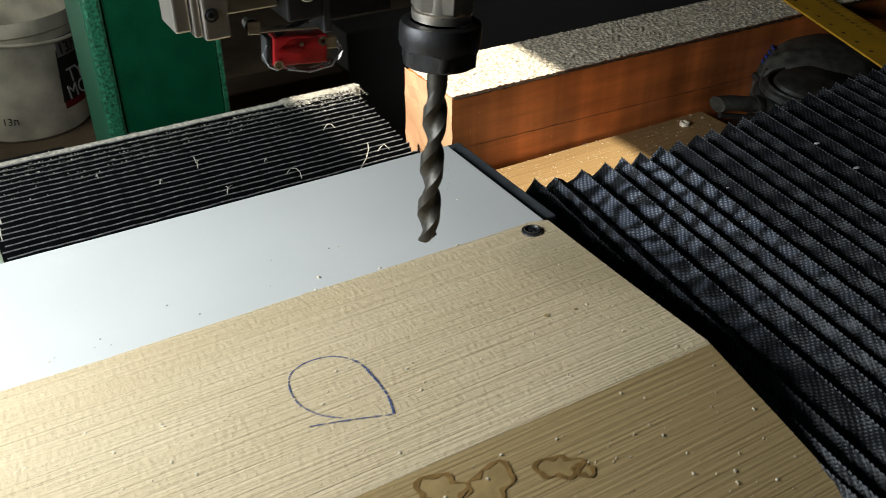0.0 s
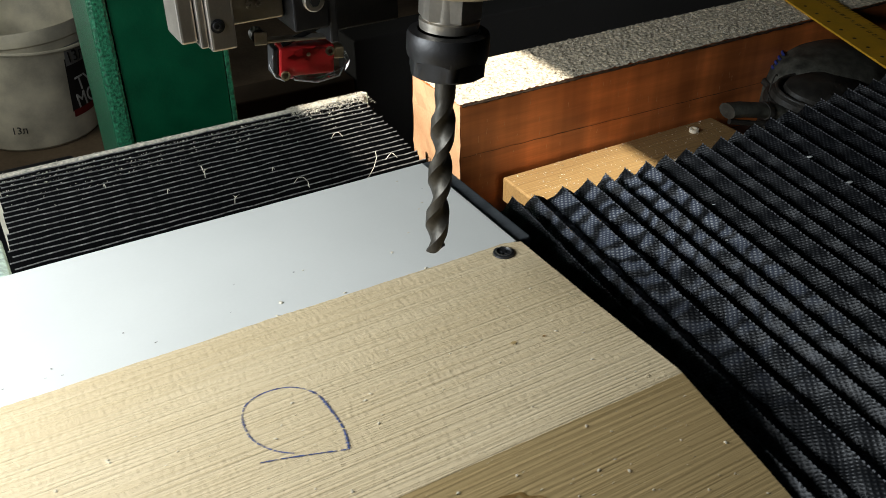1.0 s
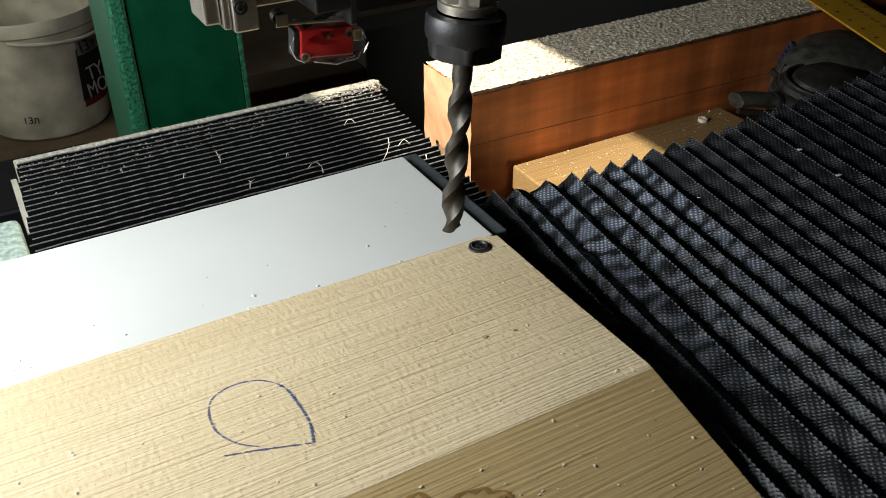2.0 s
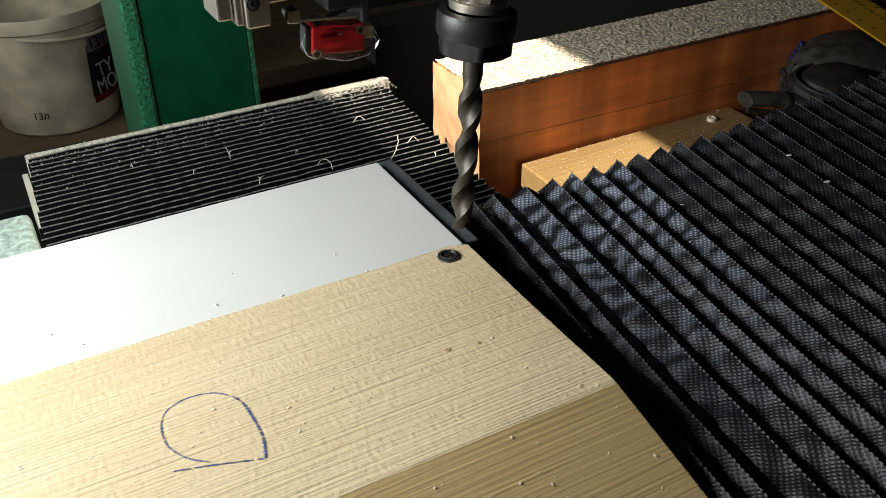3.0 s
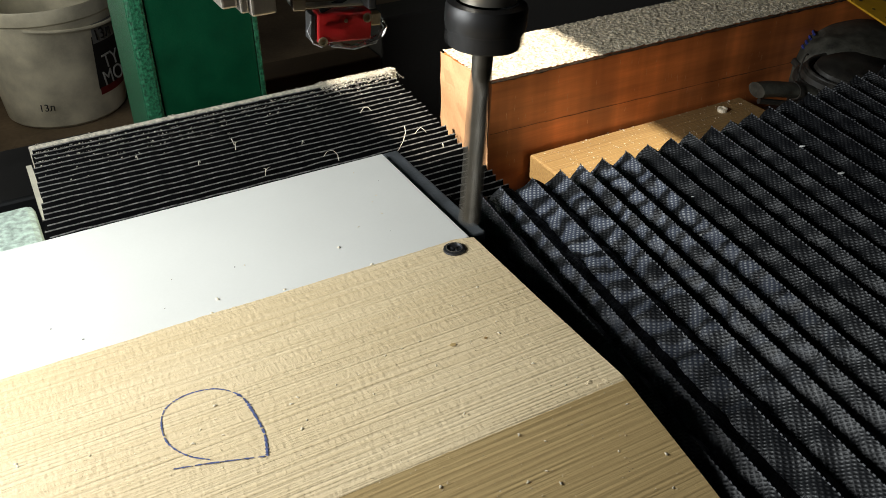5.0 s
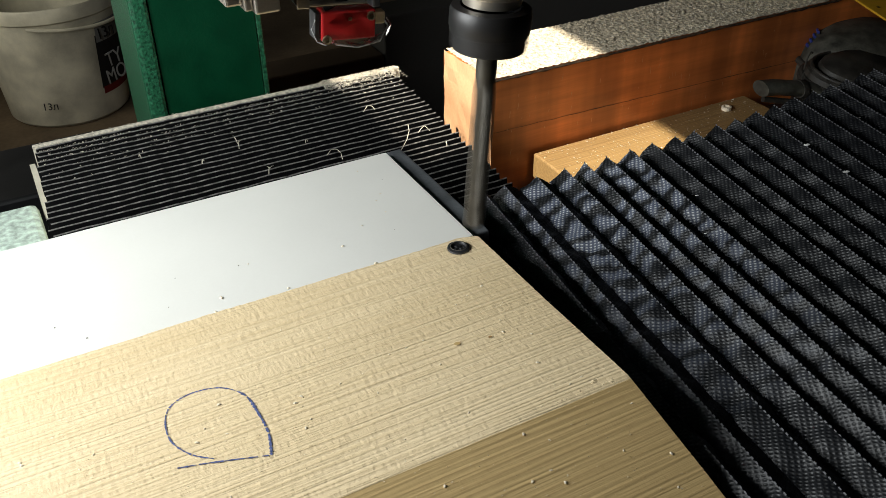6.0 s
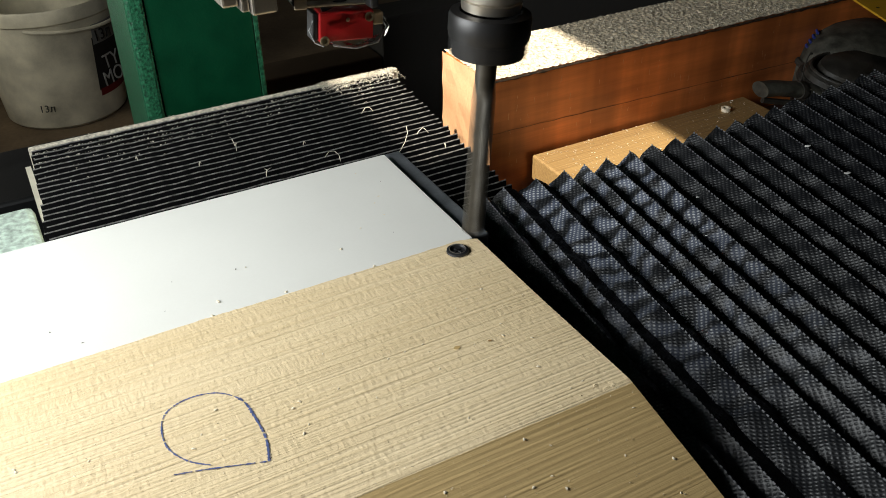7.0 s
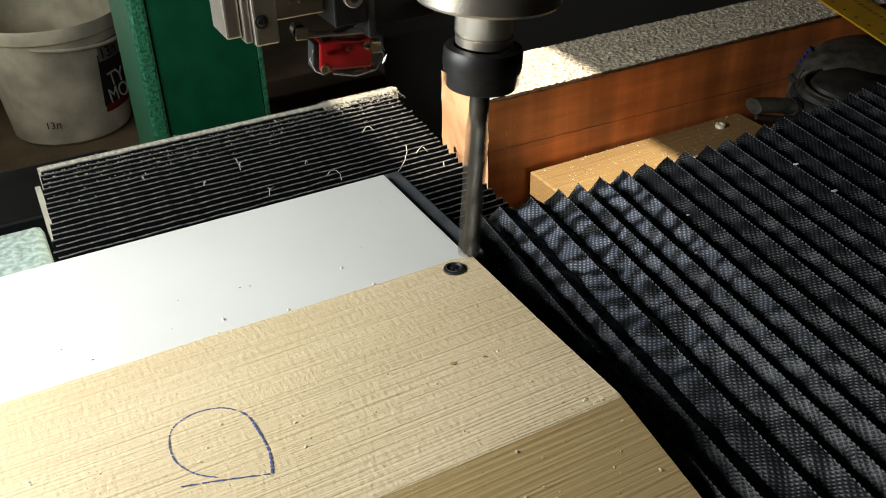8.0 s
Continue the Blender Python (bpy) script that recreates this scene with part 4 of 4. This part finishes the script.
    for k in range(2200):
        x, y = rnd.uniform(-0.30, 0.019), rnd.uniform(-0.21, 0.030)
        z = 0.0002 if y > -0.1155 else -0.0004 + (y + 0.1155) * 0.2716 + 0.0002
        q = rnd.uniform(0.00012, 0.00042) * (1.0 if y > -0.11 else 1.25)
        vs = [bm.verts.new((x + rnd.uniform(-1, 1) * q, y + rnd.uniform(-1, 1) * q, z + rnd.uniform(-0.5, 1) * q)) for _ in range(4)]
        for tri in ((0, 1, 2), (0, 1, 3), (0, 2, 3), (1, 2, 3)):
            bm.faces.new([vs[j] for j in tri])
    tagged(part("fine_dust", bm, CHIP, w, "fine pale sawdust grains"), kind="stuff")
    # torn fibres at the front corner
    for k in range(16):
        me = chip_mesh("splinter", rnd.uniform(0.0008, 0.0024), PINE, k)
        o = new("splinter", me)
        o.parent = w
        o.matrix_local = pose(0.014 - 0.034 * rnd.random() ** 1.5, -0.111 + rnd.uniform(-1, 1) * 0.0025, -0.0007, 0, 0, rnd.uniform(-25, 25))
    return w


def sheet():
    s = empty("laminate_board")
    tagged(s, "white laminated board beside the pine plank", "laminate board")
    part("slab", box(-0.46, 0.0185, 0.0312, 0.1536, -0.0322, 0.0005, 0.0004), LAMINATE, s)
    return s


def screw():
    o = empty("wood_screw", pose(0.0036, 0.0228, 0.0))
    tagged(o, "black wood screw driven into the plank corner", "screw")
    part("head", lathe([(0.0062, 0.0), (0.0067, 0.0008), (0.0064, 0.0018), (0.0052, 0.0024), (0.0046, 0.0024), (0.0042, 0.0014), (0.0012, 0.0012)], 32), STEEL_DARK, o, smooth=True)
    for k in range(2):
        b2 = box(-0.0026, 0.0026, -0.0005, 0.0005, 0.0012, 0.0018)
        b2.transform(Euler((0, 0, radians(90 * k + 20))).to_matrix().to_4x4())
        part("recess", b2, BLACK_PAINT, o)
    part("rim", lathe([(0.0043, 0.0014), (0.0047, 0.0026), (0.0051, 0.0024)], 24, cap=False), STEEL, o, smooth=True)
    return o


table = build_table()
plank, slab, fixing = wood_board(), sheet(), screw()


def loose_chips():
    rnd = random.Random(21)
    kinds = [chip_mesh("wood_crumb", 0.0012, CHIP, 1), chip_mesh("wood_crumb", 0.0016, CHIP, 2), chip_mesh("wood_crumb", 0.0007, CHIP_DARK, 3), chip_mesh("wood_crumb", 0.0008, CHIP, 4), chip_mesh("wood_crumb", 0.0024, CHIP, 5), chip_mesh("wood_crumb", 0.00045, CHIP_DARK, 6)]
    out = []

    def put(x, y, z, kind):
        o = new("wood_crumb", kinds[kind])
        tagged(o, "small pale wood crumb on the board" if kind not in (2, 5) else "small dark wood crumb on the board", "wood crumb", "wood crumbs on the boards")
        out.append((o, pose(x, y, z, 0, 0, rnd.uniform(0, 360))))

    zs = 0.0005
    for x, y, k in ((-0.1149, 0.0694, 2), (-0.1096, 0.0683, 3), (-0.0547, 0.0586, 0), (-0.2035, 0.0445, 2), (-0.2169, 0.0616, 2), (-0.1326, 0.0437, 1), (-0.1390, 0.0335, 0), (-0.0975, 0.0345, 0), (-0.0451, 0.0330, 0), (-0.0100, 0.1382, 3), (-0.0093, 0.1031, 3), (-0.0160, 0.0813, 3), (-0.0154, 0.0968, 3), (-0.0351, 0.0739, 3), (-0.2560, 0.0500, 2), (-0.2600, 0.0440, 5), (-0.2520, 0.0420, 5), (-0.2800, 0.0460, 5), (-0.2830, 0.0440, 3), (0.0, 0.120, 5), (-0.02, 0.06, 5), (-0.160, 0.050, 5), (-0.150, 0.075, 5)):
        put(x, y, zs, k)
    for _ in range(80):
        x = rnd.uniform(-0.33, 0.015)
        y = rnd.uniform(-0.108, 0.028)
        put(x, y, 0.0, rnd.choice((3, 3, 3, 0)))
    for _ in range(45):
        x = rnd.uniform(-0.2, 0.015)
        y = rnd.uniform(-0.20, -0.120)
        put(x, y, -0.0004 + (y + 0.1155) * 0.2716, rnd.choice((3, 3, 0, 0)))
    return out


crumbs = loose_chips()


# ---- pleated cloth cover on the table's end ----
RIDGE_Z = -0.02
# where the ridges' rear tips stand once the table has stopped
RIDGES = [0.0450, 0.0645, 0.0848, 0.1113, 0.1355, 0.1532, 0.1727, 0.1945, 0.2153, 0.2378, 0.2563, 0.2787, 0.2983, 0.3223, 0.3438, 0.3687, 0.3924, 0.4149, 0.4352, 0.4557, 0.4737, 0.4952] + [0.5155 + 0.0205 * k for k in range(12)]
PANEL = RETURN = 0.0150
REAR_Y, LENGTH = 0.1025, 0.46
DROOP = radians(1.1)


def follow(x):
    """How much of the table's travel a ridge takes part in."""
    return min(0.985, 1.034 - 0.87 * x)


def ridge_rear(x):
    """The rear hem of the cover runs slightly outwards along the bed."""
    return REAR_Y + 0.085 * max(0.0, x - 0.30)


def ridge_pose(x, dz, fall, home):
    """The pleats lie askew, the further out the more."""
    return Matrix.Translation((x, ridge_rear(x), dz)) @ Matrix.Rotation(-0.070 if home < 0.05 else -0.092 - 0.16 * min(home, 0.42), 4, "Z") @ Matrix.Rotation(DROOP, 4, "X") @ Matrix.Rotation(radians(fall), 4, "Y")


def panel_mesh(name, y0, y1, seed, length, material):
    """One face of a pleat, from its ridge at the origin down along x."""
    rnd = random.Random(seed)
    bm = bmesh.new()
    uv = bm.loops.layers.uv.new("weave")
    nu, nv = 5, 130
    grid = {}
    for i in range(nu + 1):
        for j in range(nv + 1):
            u, v = i / nu, j / nv
            sag = 0.0013 * math.sin(math.pi * u) * (math.sin(v * 118 + 1.2 * math.sin(v * 17 + seed) + seed * 0.9 + u) + 0.5 * math.sin(v * 61 + seed)) - 0.0004 * math.sin(math.pi * u)
            edge = 0.0006 * noise.noise(Vector((v * 22, seed * 3.0, 0)))
            grid[i, j] = (bm.verts.new((length * u, y0 + (y1 - y0) * v + 0.001 * noise.noise(Vector((seed, u * 3, 1))), sag + edge)), (length * u + seed * 0.137, (y1 - y0) * v))
    for i in range(nu):
        for j in range(nv):
            keys = ((i, j), (i + 1, j), (i + 1, j + 1), (i, j + 1))
            f = bm.faces.new([grid[k][0] for k in keys])
            f.smooth = True
            for loop, k in zip(f.loops, keys):
                loop[uv].uv = grid[k][1]
    me = bpy.data.meshes.new(name)
    bm.to_mesh(me)
    bm.free()
    me.materials.append(material)
    return me


def seam_mesh(y0, y1):
    """Stitches along a ridge."""
    bm = bmesh.new()
    y = y0
    while y < y1:
        vs = [bm.verts.new((sx * 0.00042, y + sy, sz)) for sx, sz in ((-1, -0.0001), (1, -0.0001), (0, 0.0007)) for sy in (0, 0.0017)]
        for quad in ((0, 1, 3, 2), (2, 3, 5, 4), (4, 5, 1, 0)):
            bm.faces.new([vs[q] for q in quad])
        y += 0.0033
    me = bpy.data.meshes.new("stitching")
    bm.to_mesh(me)
    bm.free()
    me.materials.append(THREAD)
    return me


COVER_Y0, COVER_Y1 = -LENGTH, 0.0


def build_cover():
    cov = empty("pleated_cover", Matrix.Translation((0, 0, RIDGE_Z)))
    tagged(cov, "pleated dark checked cloth way cover", "bellows")
    lefts = [panel_mesh("pleat_face", COVER_Y0, COVER_Y1, 2 * k, PANEL, CLOTH) for k in range(5)]
    # pleat faces whose colour carries the painted highlights
    lit_faces = [panel_mesh("pleat_face", COVER_Y0, COVER_Y1, 2 * k + 20, PANEL, CLOTH_LIT) for k in range(7)]
    rights = [panel_mesh("pleat_face", COVER_Y0, COVER_Y1, 2 * k + 1, RETURN, CLOTH) for k in range(5)]
    stitches = seam_mesh(COVER_Y0, COVER_Y1)
    rows = []
    for k, x in enumerate(RIDGES):
        a = new("pleat_face", lit_faces[k - 2] if 2 <= k < 8 else lefts[k % 5])
        b = new("pleat_face", rights[(k * 2) % 5])
        c = new("stitching", stitches)
        for o in (a, b, c):
            o.parent = cov
        rows.append((x, a, b, c))
    return cov, rows


cover, pleats = build_cover()


def cover_lint():
    rnd = random.Random(31)
    out = []
    for x, y, size in ((0.3149, 0.0436, 0.0030), (0.3067, 0.0000, 0.0028), (0.196, 0.030, 0.0012), (0.255, 0.066, 0.0012), (0.168, -0.01, 0.0011), (0.39, 0.06, 0.0012)):
        o = new("lint", chip_mesh("lint", size, LABEL_WHITE, int(x * 1000)))
        tagged(o, "white speck of lint on the pleated cloth", "lint", "lint on the cloth cover")
        out.append((o, x, pose(x, y, RIDGE_Z - 0.0010 if size > 0.002 else RIDGE_Z - 0.0030, 0, -10, rnd.uniform(-40, -10))))
    return out


lint = cover_lint()


# ---- what moves ----
def travel(t):
    """The table's way along x: a steady feed that stops at three seconds."""
    return max(0.0, 0.0847 - 0.0277 * t) if t < 3.05 else 0.0


def plunge(t):
    return -0.0088 * max(0.0, min(1.0, (t - 4.2) / 3.8)) + (0.0015 if t < 4.2 else 0.0015 * max(0.0, 1 - (t - 4.2) / 1.5))


def motions():
    stops = [0.0, 0.5, 1.0, 1.5, 2.0, 2.5, 2.9, 3.0, 3.1, 3.3, 8.0]
    for ob, home in [(o, Matrix()) for o in (table, plank, slab)] + [(fixing, pose(0.0036, 0.0228, 0.0))] + crumbs:
        walk(ob, [(t, Matrix.Translation((travel(t), 0, 0)) @ home) for t in stops])
    for k, (x, a, b, c) in enumerate(pleats):
        prev = RIDGES[k - 1] if k else 0.0330
        nxt = RIDGES[k + 1] if k + 1 < len(RIDGES) else x + 0.0205
        rows_a, rows_b, rows_c = [], [], []
        for t in stops:
            d = travel(t)
            at = x + d * follow(x)
            left = max(0.0100, at - (prev + d * follow(prev)))
            right = max(0.0100, (nxt + d * follow(nxt)) - at)
            down_l = math.degrees(math.acos(min(0.995, left / (2 * PANEL))))
            down_r = math.degrees(math.acos(min(0.995, right / (2 * RETURN))))
            low = 0.0045 if x < 0.07 else 0.0
            rows_a.append((t, ridge_pose(at, low, 180 - down_l, x)))
            rows_b.append((t, ridge_pose(at, low, down_r, x)))
            rows_c.append((t, ridge_pose(at, low, 0, x)))
        walk(a, rows_a)
        walk(b, rows_b)
        walk(c, rows_c)
    for ob, x, home in lint:
        walk(ob, [(t, Matrix.Translation((travel(t) * follow(x), 0, 0)) @ home) for t in stops])
    walk(spindle, [(t, spindle_pose(plunge(t))) for t in (0.0, 2.0, 4.0, 4.2, 4.7, 5.5, 6.5, 7.5, 8.0)])
    # the chuck runs up at about four seconds
    turn, rows = 0.0, [(0.0, pose(0, 0, 0)), (3.8, pose(0, 0, 0))]
    for f in range(int(3.8 * FPS) + 1, 8 * FPS + 2):
        step = min(75.0, 3.5 * (f - 3.8 * FPS))
        for late in (0.0, 0.45):
            turn += step
            rows.append(((f + late) / FPS, pose(0, 0, 0, 0, 0, -turn)))
    walk(chuck, rows)


motions()
